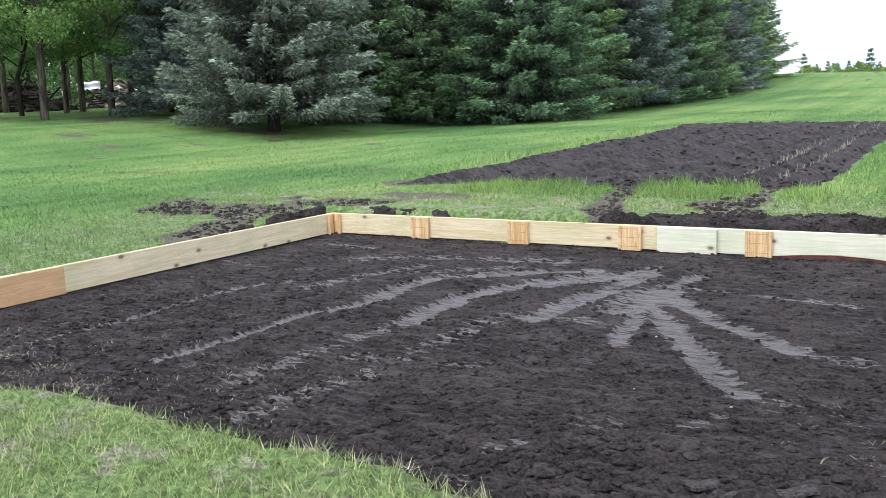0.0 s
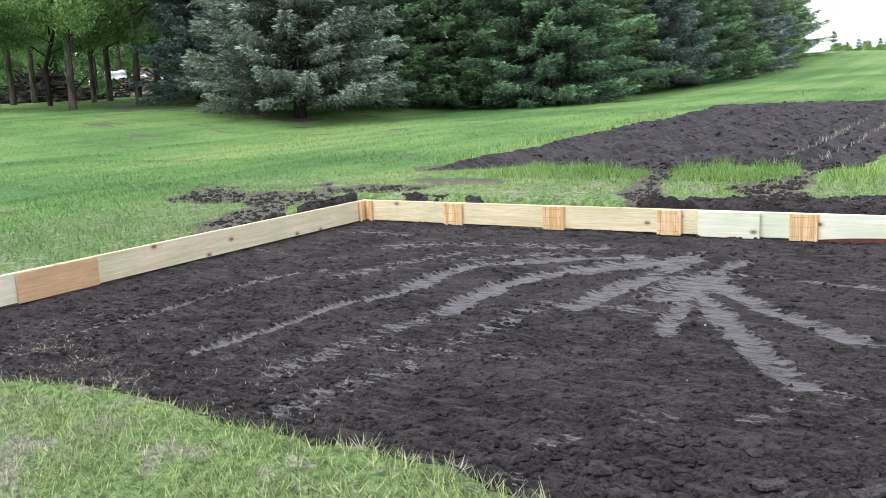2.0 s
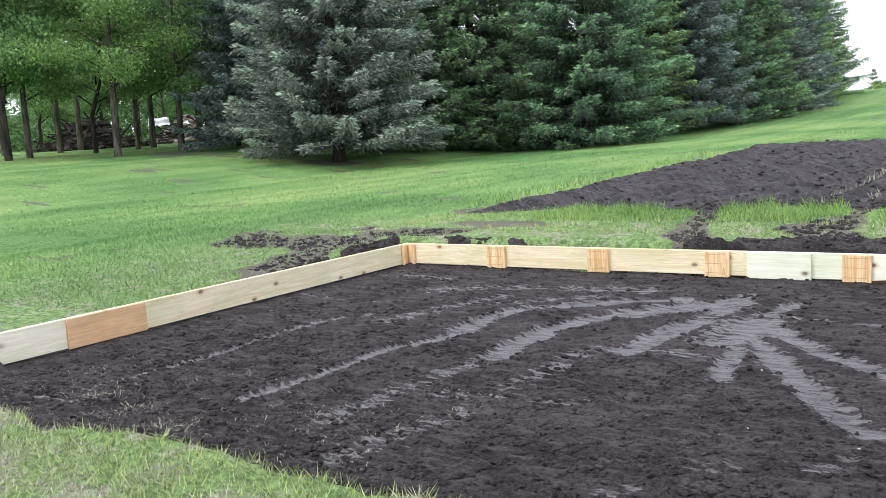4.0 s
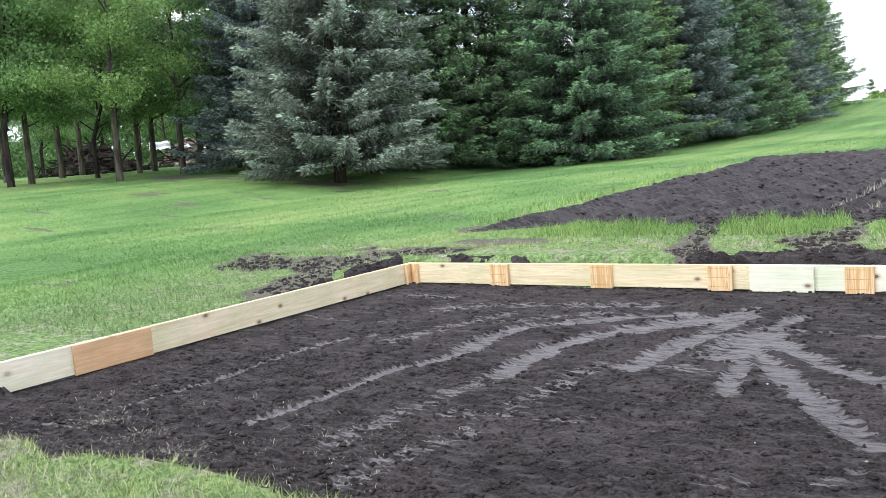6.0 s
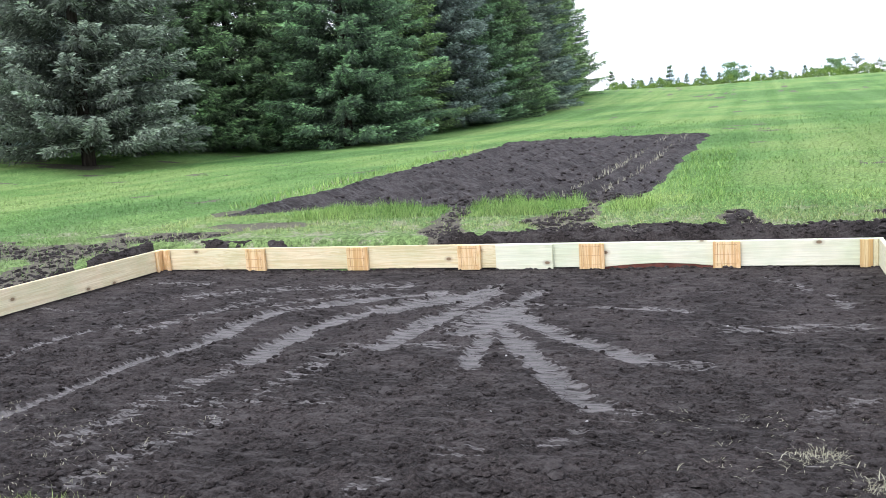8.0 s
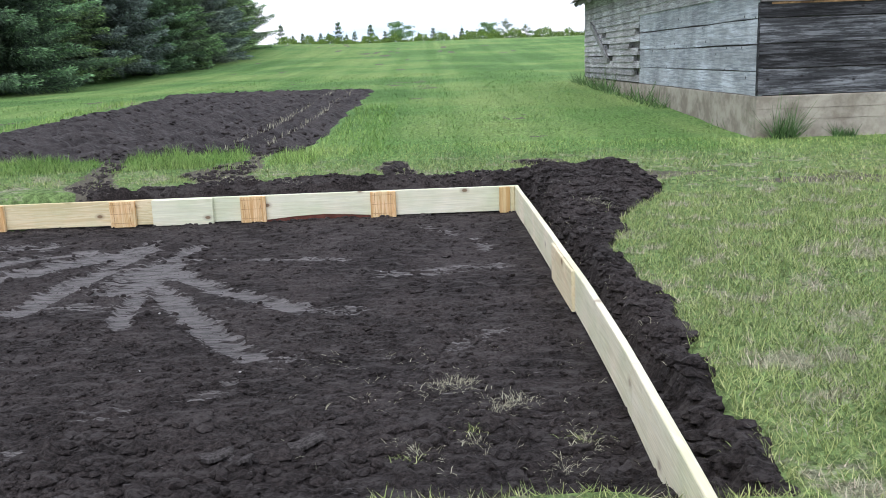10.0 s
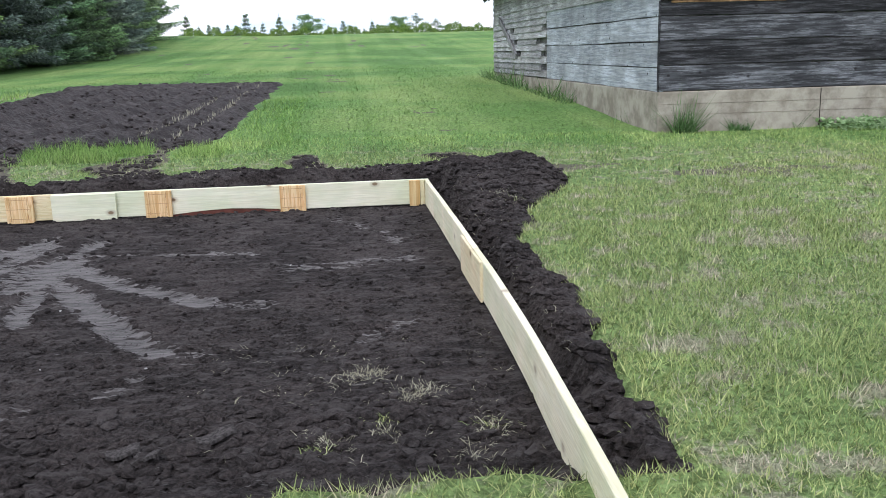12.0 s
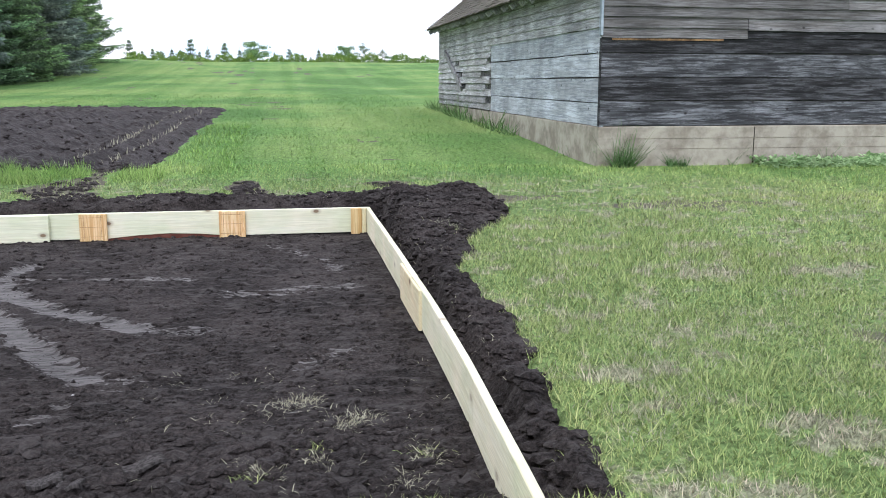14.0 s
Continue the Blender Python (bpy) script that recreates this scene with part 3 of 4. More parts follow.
plank("board", 0.0, 3.95, DEEP, DEEP + 0.038, 0.0, TOP, M_PINE_X, "yellowish pine board with brown knots")
plank("board", 3.954, WIDE + 0.038, DEEP, DEEP + 0.038, 0.0, TOP, M_TREATED_X, "pale greenish pine board with a wavy lower edge",
      wane=lambda s: 0.035 * max(0.0, math.sin((s - 5.05) / 1.0 * math.pi)) if 5.05 < s < 6.05 else 0.0)
plank("splice_board", 3.955, 4.52, DEEP - 0.04, DEEP - 0.002, -0.012, TOP - 0.004, M_TREATED_X, "pale board nailed over the joint")
plank("board", -0.038, 0.0, 6.02, DEEP + 0.038, 0.0, TOP, M_PINE_Y, "yellowish pine side board with dark knots")
plank("board", -0.038, 0.0, 2.68, 6.015, 0.0, TOP, M_TREATED_Y, "pale pine side board")
plank("splice_panel", 0.002, 0.020, 5.55, 6.28, -0.008, TOP - 0.002, M_PLY, "orange plywood panel nailed over the joint")
plank("board", WIDE, WIDE + 0.038, 6.9, DEEP, 0.0, TOP, M_TREATED_Y, "pale pine side board with an eased top edge")
plank("board", WIDE, WIDE + 0.036, 4.985, 6.896, 0.0, TOP, M_TREATED_Y, "pale pine side board with small knots", toe=0.0085)
plank("board", WIDE, WIDE + 0.036, 2.68, 4.98, 0.0, TOP, M_TREATED_Y, "pale pine side board with a long split", toe=0.0085)
plank("splice_board", WIDE - 0.021, WIDE - 0.002, 6.54, 7.34, -0.006, TOP - 0.003, M_PINE_Y, "tan board nailed over the joint")
plank("clay_streak", 5.0, 6.06, DEEP + 0.004, DEEP + 0.030, -0.02, 0.034, M_CLAY, "red clay showing under the raised board edge")


def cleat(x, w, material, lines):
    """A block of vertical grain nailed over the board, with saw lines across it."""
    bm = box(bmesh.new(), x - w / 2, x + w / 2, DEEP - 0.037, DEEP - 0.002, -0.014, TOP - 0.003, 0.004)
    ob = part("cleat", bm, material, form, "orange block of upright grain with dark saw lines" if lines else "orange corner block")
    if lines:
        for z in (0.028, 0.116, 0.202):
            part("saw_line", box(bmesh.new(), x - w / 2 + 0.008, x + w / 2 - 0.03, DEEP - 0.0385, DEEP - 0.0368, z - 0.0018, z + 0.0018, 0), M_LINE, ob)
        for dx in (-0.33, 0.3):
            part("saw_line", box(bmesh.new(), x + dx * w - 0.002, x + dx * w + 0.002, DEEP - 0.0384, DEEP - 0.0368, 0.01, 0.22, 0), M_LINE, ob)


for k in range(5):
    cleat(1.232 + 1.2215 * k, 0.237, M_BLOCK, True)
cleat(0.075, 0.085, M_BLOCK, False)
cleat(7.262, 0.10, M_BLOCK, False)
part("corner_post", box(bmesh.new(), 0.002, 0.036, DEEP - 0.125, DEEP - 0.04, -0.01, TOP - 0.002, 0.004), M_BLOCK, form, "orange corner post")
part("corner_post", box(bmesh.new(), WIDE - 0.045, WIDE - 0.004, DEEP - 0.036, DEEP - 0.003, -0.01, TOP - 0.002, 0.004), M_PINE_Y, form, "pine corner post")


# ---- the barn ----
BX, BY, BX2, BY2, SILL, EAVE = 10.76, 13.03, 17.6, 25.35, 0.825, 2.85
barn = thing("barn", "old unpainted grey wooden barn on a stained concrete foundation", "barn")
part("foundation", box(bmesh.new(), BX - 0.03, BX2 + 0.03, BY - 0.03, BY2 + 0.03, -0.2, SILL - 0.004, 0.012), M_CONCRETE, barn, "stained cracked concrete foundation")
part("wall_core", box(bmesh.new(), BX + 0.05, BX2 - 0.05, BY + 0.05, BY2 - 0.05, SILL - 0.002, EAVE + 0.05, 0), M_CLAP_FRONT, barn, "dark wall behind the boards")
for z in (0.52, 0.66):
    part("form_seam", box(bmesh.new(), BX - 0.034, BX2, BY - 0.034, BY - 0.029, z - 0.0025, z + 0.0015, 0), M_DEBRIS, barn, "faint form seam in the concrete")
part("crack", box(bmesh.new(), 12.972, 12.984, BY - 0.033, BY - 0.029, 0.25, 0.81, 0), M_DARKBARK, barn, "dark crack in the concrete")
rng = np.random.default_rng(7)


def siding(a0, a1, side, z0, z1, lap, material, name="siding_board", label=""):
    """One board on the west ('w') or south ('s') wall; lap: how far its lower edge stands out."""
    bm = bmesh.new()
    n = max(2, int((a1 - a0) / 0.5))
    top, low = [], []
    wob = rng.uniform(-0.006, 0.006, (n + 1, 2))
    ends = rng.uniform(-0.015, 0.015, 2)
    for i in range(n + 1):
        s = a0 + (a1 - a0) * i / n
        for z, out, store, k in ((z0, lap + 0.018, low, 0), (z1, 0.018, top, 1)):
            zz = z + wob[i, k] + (ends[0] * (1 - i / n) + ends[1] * i / n) * 0.5
            ps = [(BX - out, s, zz), (BX + 0.045, s, zz)] if side == "w" else [(s, BY - out, zz), (s, BY + 0.045, zz)]
            store.append([bm.verts.new(p) for p in ps])
    for i in range(n):
        for u, v, w, q in ((low[i][0], low[i + 1][0], top[i + 1][0], top[i][0]), (low[i][0], low[i][1], low[i + 1][1], low[i + 1][0]), (top[i][0], top[i + 1][0], top[i + 1][1], top[i][1])):
            bm.faces.new((u, v, w, q))
    for i in (0, n):
        bm.faces.new((low[i][0], top[i][0], top[i][1], low[i][1]))
    bmesh.ops.recalc_face_normals(bm, faces=bm.faces)
    return part(name, bm, material, barn, label)


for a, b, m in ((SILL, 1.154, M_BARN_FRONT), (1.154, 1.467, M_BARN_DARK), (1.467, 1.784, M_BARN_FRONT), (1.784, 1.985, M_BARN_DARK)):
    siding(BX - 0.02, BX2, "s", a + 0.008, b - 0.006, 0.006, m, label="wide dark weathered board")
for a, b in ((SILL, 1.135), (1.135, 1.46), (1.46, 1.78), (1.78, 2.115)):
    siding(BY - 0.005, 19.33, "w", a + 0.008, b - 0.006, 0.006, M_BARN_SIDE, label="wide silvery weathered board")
part("raw_edge", box(bmesh.new(), BX + 0.12, 12.45, BY - 0.029, BY - 0.012, 1.945, 1.972, 0.004), M_RAW, barn, "raw orange wood along a broken board edge")
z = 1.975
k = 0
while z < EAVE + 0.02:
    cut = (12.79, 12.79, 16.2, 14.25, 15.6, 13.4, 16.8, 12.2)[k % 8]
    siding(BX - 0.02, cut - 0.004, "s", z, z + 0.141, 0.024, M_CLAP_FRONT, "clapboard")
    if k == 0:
        siding(cut + 0.004, BX2, "s", z + 0.02, z + 0.141, 0.010, M_BARN_DARK, "clapboard", "very dark clapboard")
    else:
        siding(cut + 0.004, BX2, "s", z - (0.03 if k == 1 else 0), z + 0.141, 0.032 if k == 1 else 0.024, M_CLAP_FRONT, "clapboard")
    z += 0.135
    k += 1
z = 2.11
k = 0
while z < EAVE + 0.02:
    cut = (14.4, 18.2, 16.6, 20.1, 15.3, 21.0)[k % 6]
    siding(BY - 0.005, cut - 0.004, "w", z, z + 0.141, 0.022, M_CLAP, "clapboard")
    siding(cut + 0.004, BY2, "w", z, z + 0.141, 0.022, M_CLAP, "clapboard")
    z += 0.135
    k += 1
z = SILL + 0.02
k = 0
while z < 2.09:
    first = 19.34 + (0.0, 0.45, 0.0, 0.5, 0.1, 0.9, 0.0, 0.35, 0.0)[k % 9]
    broken = k in (3, 5, 7)
    siding(first, 21.2 + 0.2 * k if broken else BY2, "w", z, z + 0.136, 0.028, M_CLAP, "clapboard", "split grey clapboard")
    if broken:
        siding(21.7 + 0.2 * k, BY2, "w", z - 0.03, z + 0.115, 0.034, M_CLAP, "clapboard", "split grey clapboard")
    z += 0.13
    k += 1
for a, b in ((2.0, 2.5), (2.5, EAVE)):
    part("corner_flashing", box(bmesh.new(), BX - 0.046, BX - 0.012, BY - 0.048, BY + 0.03, a + 0.004, b, 0.003), M_FLASHING, barn, "bluish galvanised corner flashing")
part("corner_board", box(bmesh.new(), BX - 0.034, BX - 0.019, BY - 0.034, BY + 0.02, SILL, 1.97, 0.003), M_BARN_DARK, barn, "dark corner board")
bm = box(bmesh.new(), -0.02, 0.02, -0.065, 0.065, -1.14, 1.14, 0.004)
brace = part("loose_brace", bm, M_CLAP, barn, "pale loose board leaning across the siding")
brace.matrix_local = Matrix.Translation((BX - 0.075, 23.2, 1.69)) @ Matrix.Rotation(-math.atan2(2.1, 0.88), 4, "X")
# roof: ridge along the barn, shingles in courses
OVER, PITCH = 0.34, math.radians(38)
MIDX = (BX + BX2) / 2
RUN = (MIDX - BX + OVER) / math.cos(PITCH)
EZ = EAVE + 0.12 - OVER * math.tan(PITCH)
roof = part("roof", bmesh.new(), M_DARKBARK, barn, "worn cedar shingle roof")
bm = bmesh.new()
for side in (-1, 1):
    vs = []
    for s, y in ((0, BY - 0.3), (0, BY2 + 0.08), (RUN, BY2 + 0.08), (RUN, BY - 0.3)):
        x = (BX - OVER + s * math.cos(PITCH)) if side < 0 else (BX2 + OVER - s * math.cos(PITCH))
        vs.append((x, y, EZ + s * math.sin(PITCH)))
    lo = [bm.verts.new(v) for v in vs]
    hi = [bm.verts.new((v[0], v[1], v[2] + 0.03)) for v in vs]
    bm.faces.new(lo), bm.faces.new(hi[::-1])
    for i in range(4):
        bm.faces.new((lo[i], lo[(i + 1) % 4], hi[(i + 1) % 4], hi[i]))
bmesh.ops.recalc_face_normals(bm, faces=bm.faces)
bm.to_mesh(roof.data)
bm.free()
for y in (BY + 0.02, BY2 - 0.07):
    bm = bmesh.new()
    f = [bm.verts.new(v) for v in ((BX, y, EAVE), (BX2, y, EAVE), (MIDX, y, EZ + RUN * math.sin(PITCH)))]
    g = [bm.verts.new((v.co.x, v.co.y + 0.05, v.co.z)) for v in f]
    bm.faces.new(f), bm.faces.new(g[::-1])
    for i in range(3):
        bm.faces.new((f[i], g[i], g[(i + 1) % 3], f[(i + 1) % 3]))
    bmesh.ops.recalc_face_normals(bm, faces=bm.faces)
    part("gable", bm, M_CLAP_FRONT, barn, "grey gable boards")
rafter = None
for i in range(21):
    y = BY + 0.06 + i * 0.61
    bm = bmesh.new()
    box(bm, -0.02, OVER + 0.1, -0.025, 0.025, -0.10, 0.0, 0.003)
    r = part("rafter_tail", bm, M_CLAP, barn) if rafter is None else part("rafter_tail", rafter.data, None, barn)
    rafter = rafter or r
    r.matrix_local = Matrix.Translation((BX - OVER + 0.03, y, EZ - 0.01)) @ Matrix.Rotation(-PITCH, 4, "Y")
V, F = [], []
course = 0
while course * 0.14 < RUN:
    y = BY - 0.32 + 0.1 * (course % 2)
    while y < BY2 + 0.05:
        w = rng.uniform(0.09, 0.2)
        s0 = course * 0.14 - 0.03 + rng.uniform(-0.02, 0.02)
        s1, lift = s0 + 0.2, rng.uniform(0.012, 0.03)
        n = len(V)
        for s, h in ((s0, lift + 0.03), (s1, 0.038)):
            for yy in (y + 0.004, y + w - 0.004):
                V.append((BX - OVER + s * math.cos(PITCH) - h * math.sin(PITCH), yy, EZ + s * math.sin(PITCH) + h * math.cos(PITCH)))
        for yy in (y + 0.004, y + w - 0.004):
            V.append((BX - OVER + s0 * math.cos(PITCH), yy, EZ + s0 * math.sin(PITCH) + 0.02))
        F += [(n, n + 1, n + 3, n + 2), (n + 4, n + 5, n + 1, n)]
        y += w
    course += 1
ob = part("shingles", as_mesh("shingles", V, F, M_SHINGLE), M_SHINGLE, barn, "rows of curled grey shingles")
tagged(ob, kind="stuff")


# ---- spruces ----
def spruce_crown(seed, tall, wide, low, gap=0.43, around=12):
    """Whorls of boughs; each bough is a drooping axis with flat side sprays of short twigs and a fringe hanging under them."""
    r = np.random.default_rng(seed)
    fine = min(1.0, (tall / 13) ** 0.35)
    P, D, L, W, T = [], [], [], [], []
    z = low
    while z < tall - 0.4:
        f = 1 - z / tall
        reach = wide * f ** (0.75 if tall > 8 else 1.15) * (0.86 + 0.24 * r.random())
        n = max(5, int(around * (0.5 + 0.65 * f)))
        turn = r.random() * 6.28
        for k in range(n):
            a = turn + 6.283 * (k + r.uniform(-0.35, 0.35)) / n
            ln = reach * r.uniform(0.70, 1.08)
            zz = z + r.uniform(-0.15, 0.15) * gap / 0.5
            droop, lift = r.uniform(0.10, 0.26), r.uniform(0.08, 0.22)
            m = max(4, int(ln / 0.17))
            s = np.repeat(np.linspace(0.18, 1.0, m), 2)
            side = np.tile((-1.0, 1.0), m)
            q = (0.26 + 0.62 * (1 - s)) * min(1.0, ln / 2.2) * r.uniform(0.7, 1.25, 2 * m) * fine
            ang = side * r.uniform(0.35, 1.0, 2 * m)
            slope = r.uniform(-0.28, 0.08, 2 * m)
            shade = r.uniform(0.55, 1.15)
            for layer, steps in ((0, 10), (1, 5)):
                u = (np.arange(steps)[None] + r.uniform(0.1, 1.0, (2 * m, steps))) / steps
                S, A, Q = s[:, None] + 0 * u, ang[:, None] + 0 * u, q[:, None] + 0 * u
                x = S * ln + Q * u * np.cos(A)
                y = Q * u * np.sin(A)
                h = zz - droop * ln * S + lift * ln * S ** 3 + Q * u * slope[:, None] - 0.12 * Q * u ** 2 + r.normal(0, 0.025, u.shape) - layer * r.uniform(0.03, 0.16, u.shape) * fine
                turned = A + r.uniform(-0.75, 0.75, u.shape)
                dz = r.uniform(-0.2, 0.45, u.shape) if layer == 0 else r.uniform(-1.3, -0.3, u.shape)
                c, sn = math.cos(a), math.sin(a)
                P.append(np.stack([x * c - y * sn, x * sn + y * c, h], -1).reshape(-1, 3))
                D.append(np.stack([np.cos(turned) * c - np.sin(turned) * sn, np.cos(turned) * sn + np.sin(turned) * c, dz], -1).reshape(-1, 3))
                L.append((r.uniform(0.14, 0.24, u.shape) * fine).ravel())
                W.append((r.uniform(0.036, 0.060, u.shape) * fine).ravel())
                # hanging fringe keeps 0.3 of the tone: shade under the bough put into colour
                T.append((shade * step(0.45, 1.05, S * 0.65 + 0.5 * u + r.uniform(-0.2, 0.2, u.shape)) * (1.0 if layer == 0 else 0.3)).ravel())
        z += gap * (1.0 if z < 9 else 1.9) * r.uniform(0.8, 1.2)
    P, D = np.concatenate(P), unit(np.concatenate(D))
    S = unit(np.cross(D, r.normal(0, 1, D.shape)))
    return slivers(P, D, S, np.concatenate(L), np.concatenate(W)), np.repeat(np.concatenate(T), 4)


def spruce(seed, tall, wide, low, material, label, group="row of spruces"):
    t = thing("spruce_tree", label, "spruce", group)
    v, f = tube([(0, 0, -0.4), (0.02, 0, tall * 0.3), (0, 0.03, tall * 0.7), (0, 0, tall)], [0.016 * tall, 0.0115 * tall, 0.006 * tall, 0.01], 9)
    part("trunk", as_mesh("trunk", v, f, M_DARKBARK, True), M_DARKBARK, t)
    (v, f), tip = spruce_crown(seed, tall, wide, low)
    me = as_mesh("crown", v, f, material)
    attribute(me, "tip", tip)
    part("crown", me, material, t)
    return t


def stand(t, x, y, turn, size, sink=0.0):
    return copy_thing(t, pose(x, y, float(land(x, y)) - sink, 0, 0, turn) @ Matrix.Scale(size, 4))


def placed(t, x, y, turn=0.0, size=1.0, sink=0.0):
    t.matrix_basis = pose(x, y, float(land(x, y)) - sink, 0, 0, turn) @ Matrix.Scale(size, 4)
    return t


def polar(azimuth, distance):
    """A place by its bearing from the y axis, seen from the near edge of the lawn."""
    a = radians(azimuth)
    return 6.5 + distance * math.sin(a), 1.6 + distance * math.cos(a)


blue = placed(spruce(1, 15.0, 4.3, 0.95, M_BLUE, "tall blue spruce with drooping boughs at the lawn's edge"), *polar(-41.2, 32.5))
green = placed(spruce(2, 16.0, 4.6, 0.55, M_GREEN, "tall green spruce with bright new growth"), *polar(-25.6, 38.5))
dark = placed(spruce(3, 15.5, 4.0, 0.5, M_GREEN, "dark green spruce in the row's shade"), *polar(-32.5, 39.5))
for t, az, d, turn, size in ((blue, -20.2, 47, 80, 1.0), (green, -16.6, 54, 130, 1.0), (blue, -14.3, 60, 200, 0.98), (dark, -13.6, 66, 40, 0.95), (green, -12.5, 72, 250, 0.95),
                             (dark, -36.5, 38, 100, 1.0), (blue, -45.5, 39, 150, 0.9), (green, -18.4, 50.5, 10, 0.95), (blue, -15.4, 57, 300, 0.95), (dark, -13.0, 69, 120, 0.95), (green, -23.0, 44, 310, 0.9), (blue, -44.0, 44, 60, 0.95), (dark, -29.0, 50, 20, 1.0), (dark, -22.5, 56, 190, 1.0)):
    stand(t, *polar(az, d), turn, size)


# ---- broad-leaved trees ----
def broadleaf(seed, tall, spread, bole, leaves, material, bark, label, group, size=0.105):
    r = np.random.default_rng(seed)
    t = thing("broadleaf_tree", label, "tree", group)
    lean = r.normal(0, 0.25, 2)
    top = np.array([lean[0], lean[1], tall * 0.8])
    pts = [np.array([0, 0, -0.3]), np.array([0.03, 0.02, tall * 0.2]), top * 0.5 + (0.1, -0.1, 0), top]
    rad = 0.0095 * tall + 0.02
    pieces = [tube(pts, [rad * 1.25, rad, rad * 0.65, 0.03], 9)]
    ends = []
    for k in range(16):
        h = bole + (tall * 0.82 - bole) * (k + r.random()) / 16
        a = k * 2.4 + r.uniform(-0.5, 0.5)
        base = np.array([lean[0] * h / tall, lean[1] * h / tall, h])
        reach = spread * (0.55 + 0.5 * r.random()) * (1 - 0.45 * max(0, (h / tall - 0.5) * 2))
        tip = base + np.array([math.cos(a) * reach, math.sin(a) * reach, reach * r.uniform(0.1, 0.6)])
        mid = (base + tip) / 2 + np.array([0, 0, 0.12 * reach])
        pieces.append(tube([base, mid, tip], [rad * 0.38, rad * 0.24, 0.012], 6))
        ends += [tip, mid * 0.4 + tip * 0.6, mid]
    ends.append(top + (0, 0, tall * 0.12))
    v, f = joined(pieces)
    part("trunk", as_mesh("trunk", v, f, bark, True), bark, t)
    ends = np.array(ends)
    n = leaves
    c = ends[r.integers(0, len(ends), n)]
    P = c + r.normal(0, 1, (n, 3)) * np.array([0.135, 0.135, 0.075]) * spread
    P = P[P[:, 2] > bole * 0.65]
    n = len(P)
    D, S = unit(r.normal(0, 1, (n, 3)) + (0, 0, -0.3)), unit(r.normal(0, 1, (n, 3)))
    S = unit(S - D * (S * D).sum(1, keepdims=True))
    v, f = slivers(P, D, S, r.uniform(0.7, 1.5, n) * size, r.uniform(0.5, 0.9, n) * size)
    part("crown", as_mesh("crown", v, f, material), material, t)
    return t


G1 = "grove of young trees"
grove = [broadleaf(11, 11.0, 3.4, 2.1, 24000, M_YOUNG, M_BARK, "slender leafy tree with a grey trunk", G1),
         broadleaf(12, 10.5, 2.7, 2.2, 22000, M_LEAF, M_BARK, "tall leafy tree with a grey trunk", G1),
         broadleaf(13, 8.5, 2.4, 1.5, 18000, M_LEAF, M_DARKBARK, "leafy tree with a thin dark trunk", G1)]
for t, (az, d) in zip(grove, ((-54.4, 37), (-50.7, 40), (-47.3, 43))):
    placed(t, *polar(az, d))
for i, (az, d) in enumerate(((-53.2, 45), (-52.3, 47), (-55.6, 42), (-49.5, 48), (-48.3, 53), (-46.8, 50), (-56.4, 54), (-59.2, 40), (-60.3, 38), (-57.5, 47), (-60.5, 48),
                             (-44.0, 52), (-62, 38), (-51.5, 68), (-55, 70), (-47.5, 72), (-44.8, 66), (-58.5, 66), (-62.5, 60), (-42, 62), (-49.5, 80), (-53, 84), (-57, 82), (-45, 84), (-39.5, 75))):
    stand(grove[i % 3], *polar(az, d), i * 67, 0.85 + 0.4 * ((i * 0.618) % 1))

r = np.random.default_rng(19)
n = 60000
az, d = np.radians(r.uniform(-72, -37, n)), r.uniform(84, 112, n)
x, y = 6.5 + d * np.sin(az), 1.6 + d * np.cos(az)
top = 2.5 + 6.5 * vnoise(np.degrees(az), d * 0.1, 1.3, 78)
P = np.stack([x, y, land(x, y) + top * r.random(n) ** 0.8], 1)
v, f = slivers(P, unit(r.normal(0, 1, (n, 3))), unit(r.normal(0, 1, (n, 3))), r.uniform(0.3, 0.7, n), r.uniform(0.2, 0.4, n))
tagged(new("woodland_undergrowth", as_mesh("woodland_undergrowth", v, f, M_LEAF)), "dense green undergrowth behind the grove", "undergrowth", kind="stuff")

# ---- heaps behind the grove ----
rng = np.random.default_rng(5)


def heap(name, label, category, az, d, wide, deep, high, material, n, size, sticks=0):
    x, y = polar(az, d)
    t = thing(name, label, category, at=(x, y, float(land(x, y))))
    P = np.stack([rng.normal(0, 0.4, n) * wide, rng.normal(0, 0.4, n) * deep, np.zeros(n)], 1)
    P[:, 2] = high * np.exp(-((P[:, 0] / wide) ** 2 + (P[:, 1] / deep) ** 2) * 2.5) * rng.uniform(0.2, 1.0, n)
    v, f = lumps(P, rng.uniform(0.5, 1.4, n) * size, rng)
    tagged(part("rubble", as_mesh("rubble", v, f, material), material, t), kind="stuff")
    if sticks:
        pieces = []
        for k in range(sticks):
            c = P[k % n]
            q = unit(rng.normal(0, 1, 3) * (1, 1, 0.35)) * rng.uniform(0.6, 1.6)
            pieces.append(tube([c - q, c + q * 0.2 + (0, 0, 0.1), c + q], [0.05, 0.04, 0.015], 5))
        v, f = joined(pieces)
        tagged(part("brushwood", as_mesh("brushwood", v, f, M_DARKBARK), M_DARKBARK, t), kind="stuff")
    return t


